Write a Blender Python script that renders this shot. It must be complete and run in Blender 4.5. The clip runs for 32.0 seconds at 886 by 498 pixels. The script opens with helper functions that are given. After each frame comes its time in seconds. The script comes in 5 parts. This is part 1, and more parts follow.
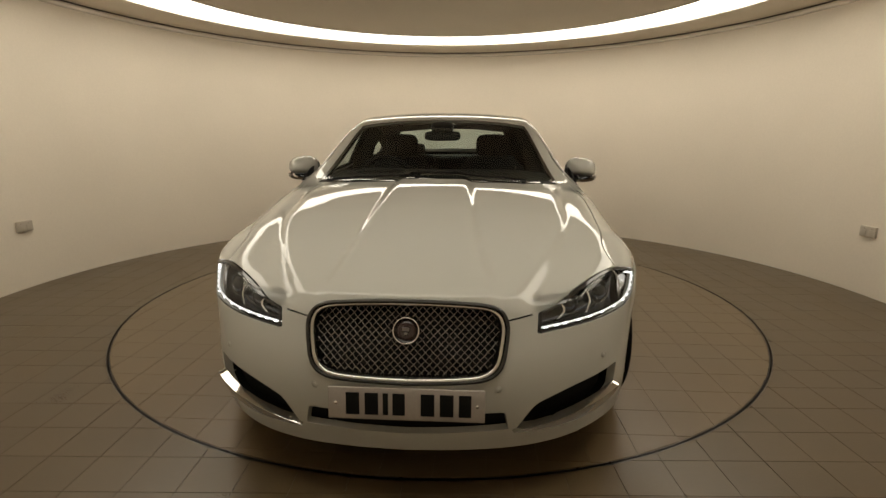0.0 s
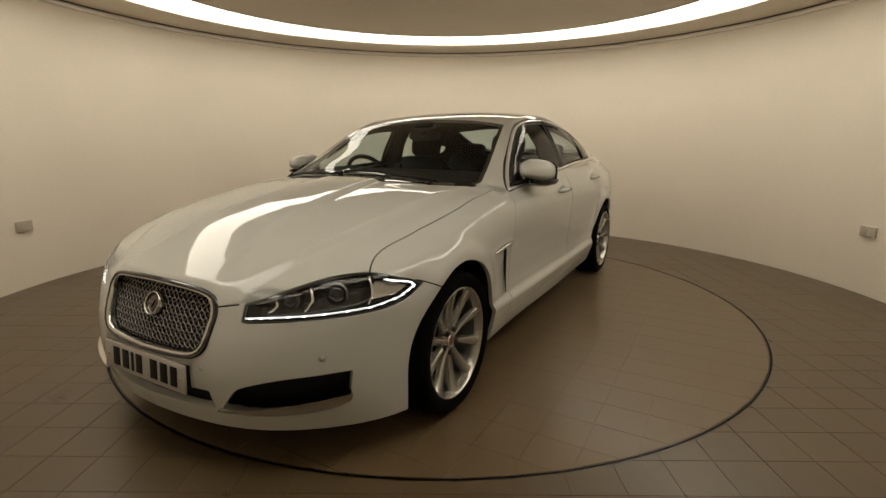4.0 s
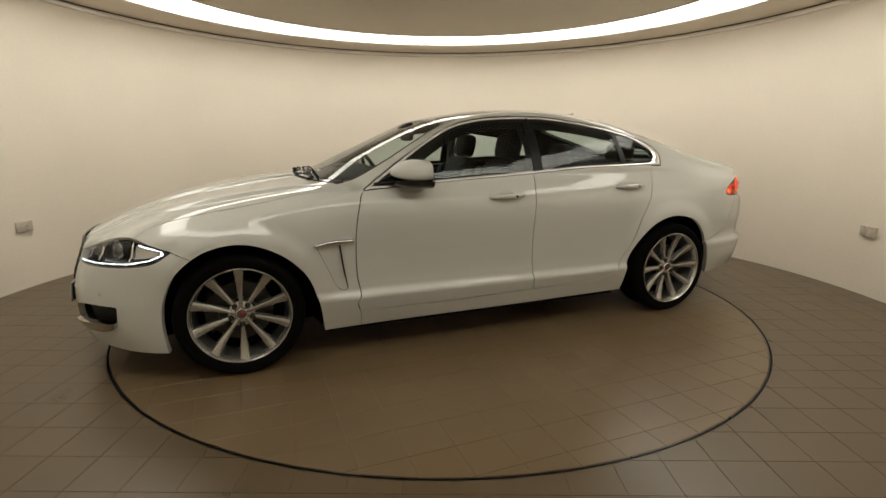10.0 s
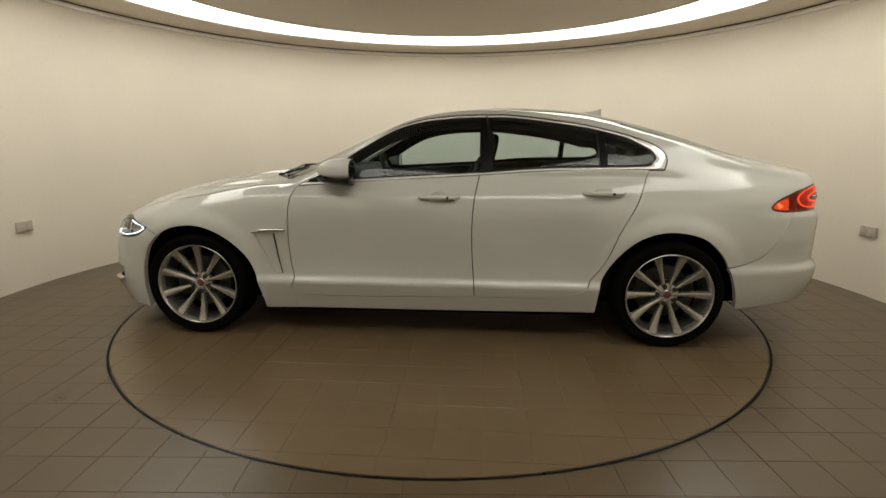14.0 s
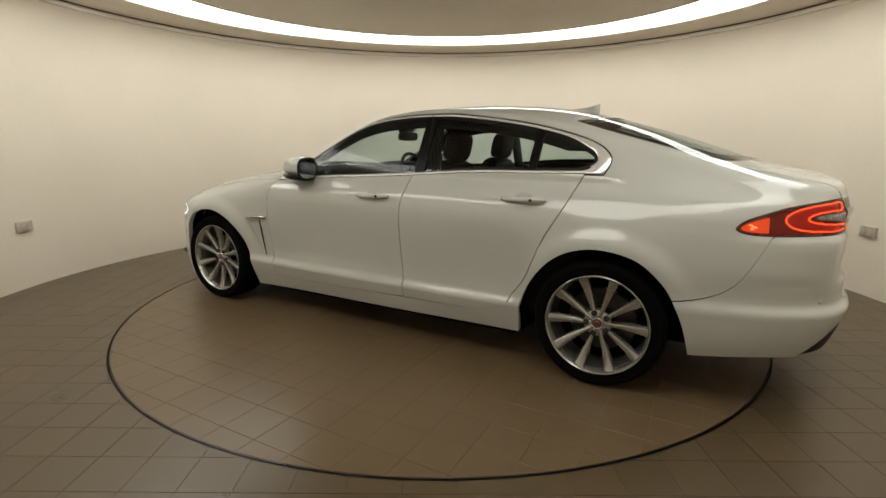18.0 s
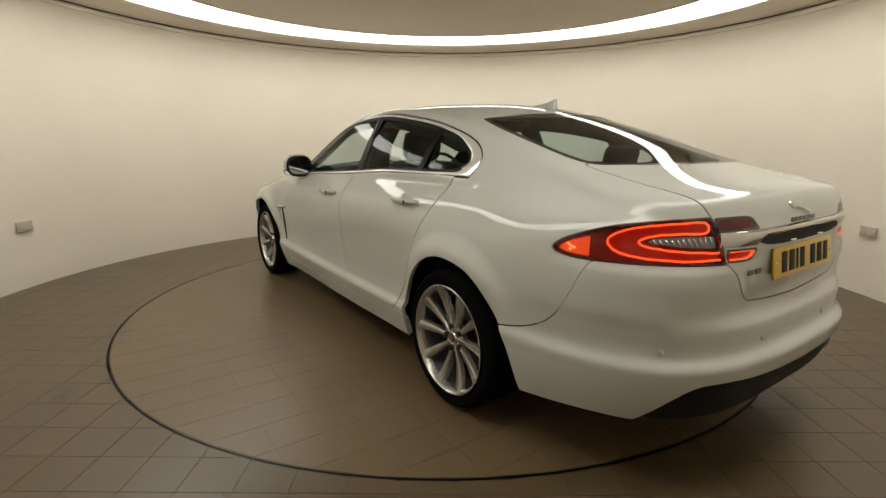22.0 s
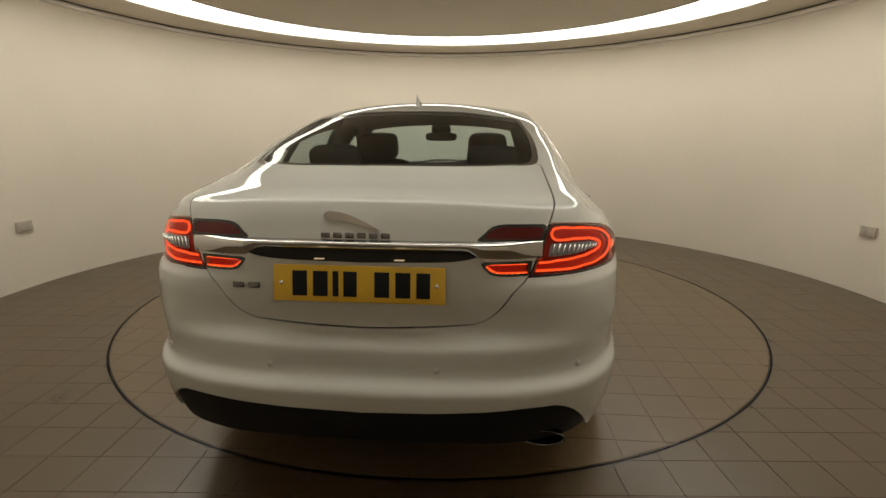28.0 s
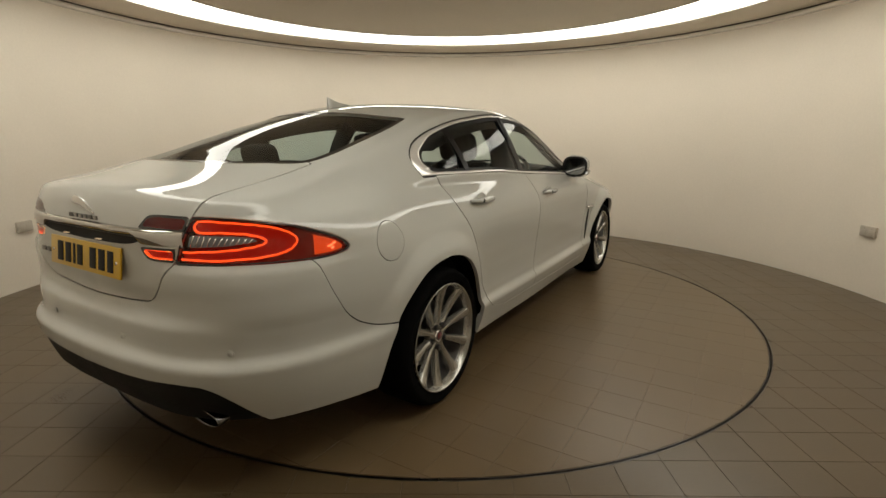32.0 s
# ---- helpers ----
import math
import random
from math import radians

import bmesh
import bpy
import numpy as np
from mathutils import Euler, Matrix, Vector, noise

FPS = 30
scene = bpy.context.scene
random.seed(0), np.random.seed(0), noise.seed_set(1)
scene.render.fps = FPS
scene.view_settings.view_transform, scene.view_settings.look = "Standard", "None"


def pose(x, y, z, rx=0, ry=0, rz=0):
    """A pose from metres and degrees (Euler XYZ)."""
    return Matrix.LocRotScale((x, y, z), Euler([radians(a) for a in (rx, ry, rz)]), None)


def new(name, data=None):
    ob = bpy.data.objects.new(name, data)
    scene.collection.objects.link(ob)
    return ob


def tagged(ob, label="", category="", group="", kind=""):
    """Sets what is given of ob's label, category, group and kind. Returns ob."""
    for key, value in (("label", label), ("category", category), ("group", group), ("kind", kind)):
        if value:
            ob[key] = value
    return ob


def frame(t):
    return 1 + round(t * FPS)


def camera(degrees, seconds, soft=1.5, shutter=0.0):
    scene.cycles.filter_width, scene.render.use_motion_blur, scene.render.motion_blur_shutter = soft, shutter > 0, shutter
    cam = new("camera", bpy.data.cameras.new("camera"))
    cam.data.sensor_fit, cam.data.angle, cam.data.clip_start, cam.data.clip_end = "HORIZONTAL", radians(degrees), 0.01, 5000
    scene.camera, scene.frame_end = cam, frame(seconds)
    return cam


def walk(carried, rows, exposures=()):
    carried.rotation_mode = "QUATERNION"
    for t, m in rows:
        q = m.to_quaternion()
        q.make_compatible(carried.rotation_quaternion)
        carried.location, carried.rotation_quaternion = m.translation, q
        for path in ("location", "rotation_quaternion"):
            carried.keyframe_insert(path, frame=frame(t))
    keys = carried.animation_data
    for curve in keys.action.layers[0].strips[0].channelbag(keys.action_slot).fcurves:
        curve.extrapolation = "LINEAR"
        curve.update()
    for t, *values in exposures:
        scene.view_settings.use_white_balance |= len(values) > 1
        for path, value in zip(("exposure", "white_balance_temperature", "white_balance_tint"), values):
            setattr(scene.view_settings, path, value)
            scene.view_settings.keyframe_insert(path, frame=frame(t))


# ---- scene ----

# The camera stands still on its tripod in a niche of the round studio's wall.
EYE = (0.0, -3.876, 1.219)
cam = camera(83.33, 32.0)
STAND = Matrix.Translation(EYE) @ pose(0, 0, 0, 90 - 12.17, 0, -0.25) @ pose(0, 0, 0, 0, 0, 0.25)
walk(cam, [(0.0, STAND), (32.0, STAND)], exposures=[(0.0, -0.49, 7050, 10), (3.0, -0.55, 7050, 10), (6.0, -0.25, 6850, 10), (9.0, -0.16, 6550, 9), (13.0, -0.20, 6350, 7), (19.0, -0.09, 6200, 7), (23.0, -0.10, 6350, 7), (25.0, -0.38, 6550, 8), (28.0, -0.42, 6550, 8), (32.0, -0.36, 6500, 8)])

# Turn of the table: seconds and heading of the car in degrees.
TURN = [(0.0, -93.5), (1.0, -100.05), (2.0, -106.6), (3.0, -113.1), (4.5, -122.8), (6.0, -132.5), (7.5, -142.1), (9.0, -151.8),
        (10.0, -158.4), (11.0, -164.9), (12.0, -171.4), (13.0, -177.7), (14.0, -184.1), (15.5, -193.5), (17.0, -203.1),
        (18.0, -209.5), (19.0, -215.9), (20.0, -222.2), (21.0, -228.7), (22.0, -235.3), (23.0, -242.0), (24.0, -248.6),
        (25.0, -255.3), (26.5, -265.2), (28.0, -275.0), (29.0, -281.6), (30.0, -288.2), (31.0, -294.9), (32.0, -301.6)]
CAR_X, CAR_Y = 0.028, 0.026          # the car's middle on the table

ROOM_R, TABLE_R = 3.48, 2.255        # wall and turntable radius
CEIL_Z, RING_IN, RING_OUT = 2.43, 2.39, 2.935

# World: a closed room, so only a faint warm remainder outside.
world = bpy.data.worlds.new("world")
scene.world = world
world.use_nodes = True
world.node_tree.nodes["Background"].inputs[0].default_value = (0.9, 0.8, 0.65, 1)
world.node_tree.nodes["Background"].inputs[1].default_value = 0.02

# ---------------------------------------------------------------- materials

def material(name, color, rough=0.5, metal=0.0, spec=0.5, coat=0.0, coat_rough=0.03, grain=None, tint=None, bump=None, rand=0.0):
    """grain: (scale, amount) of a fine brightness noise; tint: (scale, amount) of broad stains; bump: (scale, strength)."""
    m = bpy.data.materials.new(name)
    m.use_nodes = True
    nt = m.node_tree
    b = nt.nodes["Principled BSDF"]
    b.inputs["Base Color"].default_value = (*color, 1)
    b.inputs["Roughness"].default_value = rough
    b.inputs["Metallic"].default_value = metal
    b.inputs["Specular IOR Level"].default_value = spec
    b.inputs["Coat Weight"].default_value = coat
    b.inputs["Coat Roughness"].default_value = coat_rough
    geo = nt.nodes.new("ShaderNodeTexCoord")
    last = None
    for spec_, detail in ((grain, 4), (tint, 3)):
        if spec_:
            n = nt.nodes.new("ShaderNodeTexNoise")
            n.inputs["Scale"].default_value = spec_[0]
            n.inputs["Detail"].default_value = detail
            nt.links.new(geo.outputs["Object"], n.inputs["Vector"])
            mr = nt.nodes.new("ShaderNodeMapRange")
            mr.inputs[1].default_value, mr.inputs[2].default_value = 0.3, 0.7
            mr.inputs[3].default_value, mr.inputs[4].default_value = 1 - spec_[1], 1 + spec_[1]
            nt.links.new(n.outputs["Fac"], mr.inputs[0])
            if last is None:
                last = mr.outputs[0]
            else:
                mul = nt.nodes.new("ShaderNodeMath")
                mul.operation = "MULTIPLY"
                nt.links.new(last, mul.inputs[0])
                nt.links.new(mr.outputs[0], mul.inputs[1])
                last = mul.outputs[0]
    if rand:
        oi = nt.nodes.new("ShaderNodeObjectInfo")
        mr = nt.nodes.new("ShaderNodeMapRange")
        mr.inputs[3].default_value, mr.inputs[4].default_value = 1 - rand, 1 + rand
        nt.links.new(oi.outputs["Random"], mr.inputs[0])
        if last is None:
            last = mr.outputs[0]
        else:
            mul = nt.nodes.new("ShaderNodeMath")
            mul.operation = "MULTIPLY"
            nt.links.new(last, mul.inputs[0])
            nt.links.new(mr.outputs[0], mul.inputs[1])
            last = mul.outputs[0]
    if last is not None:
        vm = nt.nodes.new("ShaderNodeVectorMath")
        vm.operation = "SCALE"
        vm.inputs[0].default_value = color
        nt.links.new(last, vm.inputs["Scale"])
        nt.links.new(vm.outputs[0], b.inputs["Base Color"])
        mr = nt.nodes.new("ShaderNodeMath")
        mr.operation = "MULTIPLY"
        mr.inputs[1].default_value = rough
        nt.links.new(last, mr.inputs[0])
        nt.links.new(mr.outputs[0], b.inputs["Roughness"])
    if bump:
        n = nt.nodes.new("ShaderNodeTexNoise")
        n.inputs["Scale"].default_value = bump[0]
        n.inputs["Detail"].default_value = 5
        nt.links.new(geo.outputs["Object"], n.inputs["Vector"])
        bp = nt.nodes.new("ShaderNodeBump")
        bp.inputs["Strength"].default_value = bump[1]
        bp.inputs["Distance"].default_value = 0.01
        nt.links.new(n.outputs["Fac"], bp.inputs["Height"])
        nt.links.new(bp.outputs[0], b.inputs["Normal"])
    return m


def glow(name, color, strength, base=(0.1, 0.1, 0.1)):
    m = material(name, base, rough=0.2)
    b = m.node_tree.nodes["Principled BSDF"]
    b.inputs["Emission Color"].default_value = (*color, 1)
    b.inputs["Emission Strength"].default_value = strength
    return m


def glass(name, color, rough=0.0, face=0.022):
    """Thin sheet glass: a clear tinted pass-through under a mirror coat."""
    m = bpy.data.materials.new(name)
    m.use_nodes = True
    nt = m.node_tree
    nt.nodes.remove(nt.nodes["Principled BSDF"])
    out = nt.nodes["Material Output"]
    tr = nt.nodes.new("ShaderNodeBsdfTransparent")
    tr.inputs[0].default_value = (*color, 1)
    gl = nt.nodes.new("ShaderNodeBsdfGlossy")
    gl.inputs["Roughness"].default_value = rough
    lw = nt.nodes.new("ShaderNodeLayerWeight")
    lw.inputs["Blend"].default_value = 0.5
    pw = nt.nodes.new("ShaderNodeMath")
    pw.operation = "POWER"
    pw.inputs[1].default_value = 5.8
    nt.links.new(lw.outputs["Facing"], pw.inputs[0])
    fr = nt.nodes.new("ShaderNodeMath")
    fr.operation = "MULTIPLY_ADD"
    fr.inputs[1].default_value = 0.95 - face
    fr.inputs[2].default_value = face
    nt.links.new(pw.outputs[0], fr.inputs[0])
    mx = nt.nodes.new("ShaderNodeMixShader")
    nt.links.new(fr.outputs[0], mx.inputs[0])
    nt.links.new(tr.outputs[0], mx.inputs[1])
    nt.links.new(gl.outputs[0], mx.inputs[2])
    nt.links.new(mx.outputs[0], out.inputs[0])
    return m


M_WALL = material("wall_paint", (0.77, 0.70, 0.60), 0.75, grain=(60, 0.02), tint=(0.9, 0.03), bump=(120, 0.05))
M_CEIL = material("ceiling_paint", (0.70, 0.63, 0.53), 0.8, grain=(40, 0.02), tint=(1.2, 0.03))
M_TRIM = material("trim_paint", (0.80, 0.76, 0.70), 0.25, coat=1.0, coat_rough=0.08)
M_SOCKET = material("socket_plastic", (0.47, 0.42, 0.35), 0.45)
M_TILE = material("floor_tile", (0.126, 0.0865, 0.045), 0.31, spec=0.5, grain=(180, 0.05), tint=(2.2, 0.07), bump=(90, 0.03), rand=0.015)
# outer tiles darker than the table's: lens falloff put into their base colour
M_TILE_OUT = material("dimmed_floor_tile", (0.086, 0.0595, 0.031), 0.32, spec=0.5, grain=(180, 0.06), tint=(1.8, 0.12), bump=(90, 0.04), rand=0.06)
M_GROUT_DISC = material("worn_grout", (0.116, 0.080, 0.043), 0.45, grain=(90, 0.08))
M_GROUT = material("grout", (0.072, 0.055, 0.037), 0.8, grain=(90, 0.15))
M_STEEL = material("steel_edge", (0.16, 0.15, 0.14), 0.3, 1.0, grain=(30, 0.1))
# near-black colour that carries the shade inside gaps, slits and recesses
M_PIT = material("recess_shade", (0.012, 0.011, 0.01), 0.9)
M_RING = glow("ring_light", (1.0, 0.955, 0.855), 5.5, (0.8, 0.8, 0.8))
M_PAINT = material("white_car_paint", (0.485, 0.485, 0.45), 0.6, spec=0.0, coat=1.0, coat_rough=0.012, grain=(400, 0.008))
M_BLACK = material("black_plastic", (0.007, 0.007, 0.007), 0.55, spec=0.2, grain=(300, 0.2))
M_GLOSSBLACK = material("gloss_black", (0.008, 0.008, 0.008), 0.12, coat=0.5)
M_CHROME = material("chrome", (0.82, 0.81, 0.79), 0.06, 1.0)
# chrome dimmed in base colour to stand for dark reflections of the floor
M_BLADE = material("dimmed_chrome", (0.58, 0.57, 0.55), 0.05, 1.0)
M_BRIGHT = material("polished_trim", (0.86, 0.85, 0.83), 0.22, 0.6)
M_WIRE = material("grille_wire", (0.17, 0.167, 0.163), 0.16, 1.0)
M_SATIN = material("satin_chrome", (0.62, 0.61, 0.59), 0.22, 1.0)
M_RUBBER = material("tyre_rubber", (0.0035, 0.0034, 0.0033), 0.9, spec=0.04, grain=(120, 0.2), bump=(260, 0.08))
M_ALLOY = material("silver_alloy", (0.40, 0.388, 0.355), 0.26, 0.8, coat=0.35, coat_rough=0.08, grain=(140, 0.04))
# darker copy of the alloy: shade behind the spokes put into the colour
M_BARREL = material("shaded_wheel_barrel", (0.22, 0.213, 0.198), 0.42, 0.8, grain=(60, 0.12))
# brake steel lowered in colour for that same shade
M_DISC = material("shaded_brake_steel", (0.07, 0.068, 0.065), 0.45, 1.0, grain=(60, 0.15))
M_LEDBASE = glow("led_strip", (0.92, 0.96, 1.0), 1.1, (0.8, 0.8, 0.8))
M_LED = glow("white_led", (0.92, 0.96, 1.0), 4.0, (0.8, 0.8, 0.8))
M_REDLED = glow("red_led", (1.0, 0.36, 0.08), 1.8, (0.5, 0.02, 0.01))
M_AMBERLED = glow("orange_glow", (1.0, 0.85, 0.45), 2.4, (0.5, 0.05, 0.01))
M_REDLENS = glass("red_lens", (0.88, 0.20, 0.13), face=0.045)
M_REDDARK = material("dark_red_plastic", (0.085, 0.004, 0.004), 0.22, spec=0.3, coat=0.25)
M_REDGLOW = glow("red_lit_plate", (1.0, 0.06, 0.02), 0.17, (0.2, 0.012, 0.008))
M_TIP = glow("orange_lit_plate", (1.0, 0.40, 0.07), 0.75, (0.3, 0.02, 0.01))
M_REDBODY = glow("red_lit_plastic", (1.0, 0.03, 0.01), 0.045, (0.13, 0.005, 0.004))
M_GLASS = glass("tinted_glass", (0.79, 0.87, 0.86))
M_DARKGLASS = glass("dark_glass", (0.74, 0.84, 0.845), face=0.036)
M_LENS = glass("lamp_lens", (0.93, 0.94, 0.95), face=0.035)
M_LEATHER = material("black_leather", (0.006, 0.0058, 0.0055), 0.6, spec=0.2, grain=(80, 0.2), bump=(200, 0.2))
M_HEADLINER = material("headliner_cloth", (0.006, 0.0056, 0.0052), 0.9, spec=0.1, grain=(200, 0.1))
M_CARPET = material("cabin_carpet", (0.012, 0.012, 0.012), 0.95, grain=(300, 0.3))
M_UNDER = material("underbody", (0.0035, 0.0035, 0.0035), 0.9, spec=0.03, grain=(40, 0.3))
M_MIRROR = material("mirror", (0.42, 0.44, 0.46), 0.02, 1.0)

# ---------------------------------------------------------------- mesh helpers

def part(name, bm, mat, parent=None, label="", smooth=True):
    me = bpy.data.meshes.new(name)
    if smooth:
        for f in bm.faces:
            f.smooth = True
    bm.to_mesh(me)
    bm.free()
    me.materials.append(mat)
    ob = new(name, me)
    if parent is not None:
        ob.parent = parent
    if label:
        tagged(ob, label)
    return ob


def empty(name, m=None):
    e = new(name)
    e.empty_display_size = 0.1
    if m is not None:
        e.matrix_basis = m
    return e


def box(bm, cx, cy, cz, sx, sy, sz, bevel=0.0, m=None):
    r = bmesh.ops.create_cube(bm, size=1.0)
    vs = r["verts"]
    mm = Matrix.Translation((cx, cy, cz)) @ Matrix.Diagonal((sx, sy, sz, 1))
    bmesh.ops.transform(bm, matrix=mm, verts=vs)
    if bevel:
        es = list({e for v in vs for e in v.link_edges})
        rb = bmesh.ops.bevel(bm, geom=es, offset=bevel, segments=2, affect="EDGES", profile=0.6)
        vs = list({v for f in rb["faces"] for v in f.verts} | {v for v in vs if v.is_valid})
    if m is not None:
        bmesh.ops.transform(bm, matrix=m, verts=[v for v in vs if v.is_valid])
    return vs


def lathe(bm, profile, n=48, axis="y", m=None, closed=False, a0=0.0, a1=2 * math.pi):
    """Turn a profile of (radius, along) round an axis."""
    full = abs(a1 - a0 - 2 * math.pi) < 1e-6
    rings = []
    for i in range(n if full else n + 1):
        a = a0 + (a1 - a0) * i / n
        c, s = math.cos(a), math.sin(a)
        row = []
        for r, h in profile:
            p = Vector((r * c, h, r * s)) if axis == "y" else Vector((r * c, r * s, h))
            row.append(bm.verts.new(m @ p if m is not None else p))
        rings.append(row)
    k = len(profile)
    for i in range(n):
        a, b = rings[i], rings[(i + 1) % len(rings)]
        for j in range(k if closed else k - 1):
            q = (a[j], a[(j + 1) % k], b[(j + 1) % k], b[j])
            try:
                bm.faces.new(q)
            except ValueError:
                pass
    return rings


def tube(bm, pts, r, n=8, flat=1.0, cap=True):
    """A round bar along points; r a number or one per point."""
    pts = [Vector(p) for p in pts]
    rows = []
    up0 = None
    for i, p in enumerate(pts):
        d = (pts[min(i + 1, len(pts) - 1)] - pts[max(i - 1, 0)]).normalized()
        ref = Vector((0, 0, 1)) if abs(d.z) < 0.9 else Vector((1, 0, 0))
        if up0 is not None and abs(up0.dot(d)) < 0.95:
            ref = up0
        side = d.cross(ref).normalized()
        up = side.cross(d).normalized()
        up0 = up
        rr = r[i] if isinstance(r, (list, tuple)) else r
        rows.append([bm.verts.new(p + side * (rr * math.cos(2 * math.pi * k / n)) + up * (rr * flat * math.sin(2 * math.pi * k / n))) for k in range(n)])
    for a, b in zip(rows, rows[1:]):
        for k in range(n):
            bm.faces.new((a[k], a[(k + 1) % n], b[(k + 1) % n], b[k]))
    if cap:
        bm.faces.new(rows[0][::-1])
        bm.faces.new(rows[-1])
    return rows


def finish(bm, dist=1e-5):
    bmesh.ops.remove_doubles(bm, verts=bm.verts, dist=dist)
    bmesh.ops.recalc_face_normals(bm, faces=bm.faces)
    return bm


def sharp(bm, degrees=35):
    bm.normal_update()
    lim = radians(degrees)
    for e in bm.edges:
        if len(e.link_faces) != 2 or e.calc_face_angle(0) > lim:
            e.smooth = False
    return bm


# ---------------------------------------------------------------- the round studio

def structure(name, bm, mat, label, category, smooth=False):
    ob = part(name, bm, mat, None, "", smooth)
    return tagged(ob, label, category, "", "structure")


GAP = 0.36                         # half angle of the niche in which the camera stands, radians
A0, A1 = -math.pi / 2 + GAP, 1.5 * math.pi - GAP

bm = bmesh.new()
lathe(bm, [(ROOM_R, -0.02), (ROOM_R, 2.385), (ROOM_R + 0.12, 2.385), (ROOM_R + 0.12, -0.02)], 128, "z", closed=True, a0=A0, a1=A1)
for f in [[v for v in bm.verts][:4], [v for v in bm.verts][-4:]]:
    bm.faces.new(f)
structure("wall_round", sharp(finish(bm)), M_WALL, "curved cream painted studio wall with a camera niche", "wall", True)

# niche behind the camera: two cheeks and a back wall
bm = bmesh.new()
gx = ROOM_R * math.sin(GAP)
gy = -ROOM_R * math.cos(GAP)
for s in (-1, 1):
    box(bm, s * (gx + 0.07), gy - 0.6, 1.2, 0.12, 1.1, 2.44)
box(bm, 0, gy - 1.15, 1.2, 2 * gx + 0.5, 0.12, 2.44)
structure("wall_niche", finish(bm), M_WALL, "plain cream walls of the camera niche", "wall")

# bright bead at the wall's head, black strip painted as the gap's shade
bm = bmesh.new()
lathe(bm, [(ROOM_R - 0.030, 2.374), (ROOM_R - 0.041, 2.379), (ROOM_R - 0.047, 2.387), (ROOM_R - 0.048, 2.394), (ROOM_R - 0.045, 2.401), (ROOM_R - 0.038, 2.409), (ROOM_R - 0.026, 2.4165), (ROOM_R + 0.02, 2.4165), (ROOM_R + 0.02, 2.370), (ROOM_R - 0.012, 2.370)], 128, "z", closed=True, a0=A0, a1=A1)
structure("trim", sharp(finish(bm), 50), M_TRIM, "thin white bead along the head of the curved wall", "trim", True)
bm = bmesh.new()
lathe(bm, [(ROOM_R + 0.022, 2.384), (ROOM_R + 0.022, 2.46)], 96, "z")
structure("gap_shade_strip", finish(bm), M_PIT, "black strip painted as the shade in the gap between wall and ceiling", "trim", True)

# ceiling: outer soffit, inner disc, both round the light ring
bm = bmesh.new()
lathe(bm, [(RING_OUT, CEIL_Z), (ROOM_R - 0.03, CEIL_Z - 0.008), (ROOM_R - 0.03, CEIL_Z + 0.05), (ROOM_R + 0.3, CEIL_Z + 0.05), (ROOM_R + 0.3, CEIL_Z + 0.15), (RING_OUT, CEIL_Z + 0.15)], 128, "z", closed=True)
lathe(bm, [(0.0005, CEIL_Z + 0.012), (RING_IN - 0.02, CEIL_Z + 0.004), (RING_IN, CEIL_Z + 0.010), (RING_IN, CEIL_Z + 0.15), (0.0005, CEIL_Z + 0.15)], 128, "z")
box(bm, 0, gy - 0.56, CEIL_Z + 0.06, 2 * gx + 0.4, 1.32, 0.1)
structure("ceiling", sharp(finish(bm)), M_CEIL, "cream painted ceiling disc and soffit round a ring of light", "ceiling", True)

ring = tagged(empty("ring_light", Matrix.Translation((0, 0, CEIL_Z))), "broad glowing white ring of light set in the ceiling", "ceiling light")
for nm, r0, r1 in (("inner_rim", RING_IN - 0.004, RING_IN + 0.004), ("outer_rim", RING_OUT - 0.004, RING_OUT + 0.004)):
    bm = bmesh.new()
    lathe(bm, [(r0, -0.003), (r1, -0.003), (r1, 0.03), (r0, 0.03)], 160, "z", closed=True)
    part(nm, sharp(finish(bm)), M_TRIM, ring, "white rim of the light")
bm = bmesh.new()
lathe(bm, [(RING_IN + 0.004, CEIL_Z + 0.016), (RING_OUT - 0.004, CEIL_Z + 0.012), (RING_OUT - 0.004, CEIL_Z + 0.03), (RING_IN + 0.004, CEIL_Z + 0.03)], 160, "z", closed=True)
bmesh.ops.translate(bm, verts=bm.verts, vec=(0, 0, -CEIL_Z))
part("diffuser", finish(bm), M_RING, ring, "glowing white diffuser")


def socket(angle, z):
    e = empty("power_socket", Matrix.Rotation(angle, 4, "Z") @ Matrix.Translation((ROOM_R, 0, z)))
    tagged(e, "white plastic double power socket on the curved wall", "socket", "wall sockets")
    bm = bmesh.new()
    box(bm, -0.010, 0, 0, 0.02, 0.147, 0.087, 0.004)
    part("face_plate", finish(bm), M_SOCKET, e)
    for s in (-1, 1):
        bm = bmesh.new()
        box(bm, -0.0215, s * 0.036, -0.008, 0.004, 0.05, 0.046, 0.0015)
        part("outlet", finish(bm), M_SOCKET, e)
        bm = bmesh.new()
        box(bm, -0.0215, s * 0.036, 0.028, 0.005, 0.012, 0.016, 0.001)
        part("switch", finish(bm), M_SOCKET, e)
    return e


socket(math.atan2(0.22, -3.47), 0.515)
socket(math.atan2(0.09, 3.47), 0.52)

# ---------------------------------------------------------------- tiled floor and turntable

def clip_poly(pts, f):
    """Keep the part of a polygon where f >= 0 (f a function of a 2D point)."""
    out = []
    vals = [f(p) for p in pts]
    for i, p in enumerate(pts):
        q = pts[(i + 1) % len(pts)]
        a, b = vals[i], vals[(i + 1) % len(pts)]
        if a >= 0:
            out.append(p)
        if (a >= 0) != (b >= 0):
            t = a / (a - b)
            out.append((p[0] + t * (q[0] - p[0]), p[1] + t * (q[1] - p[1])))
    return out


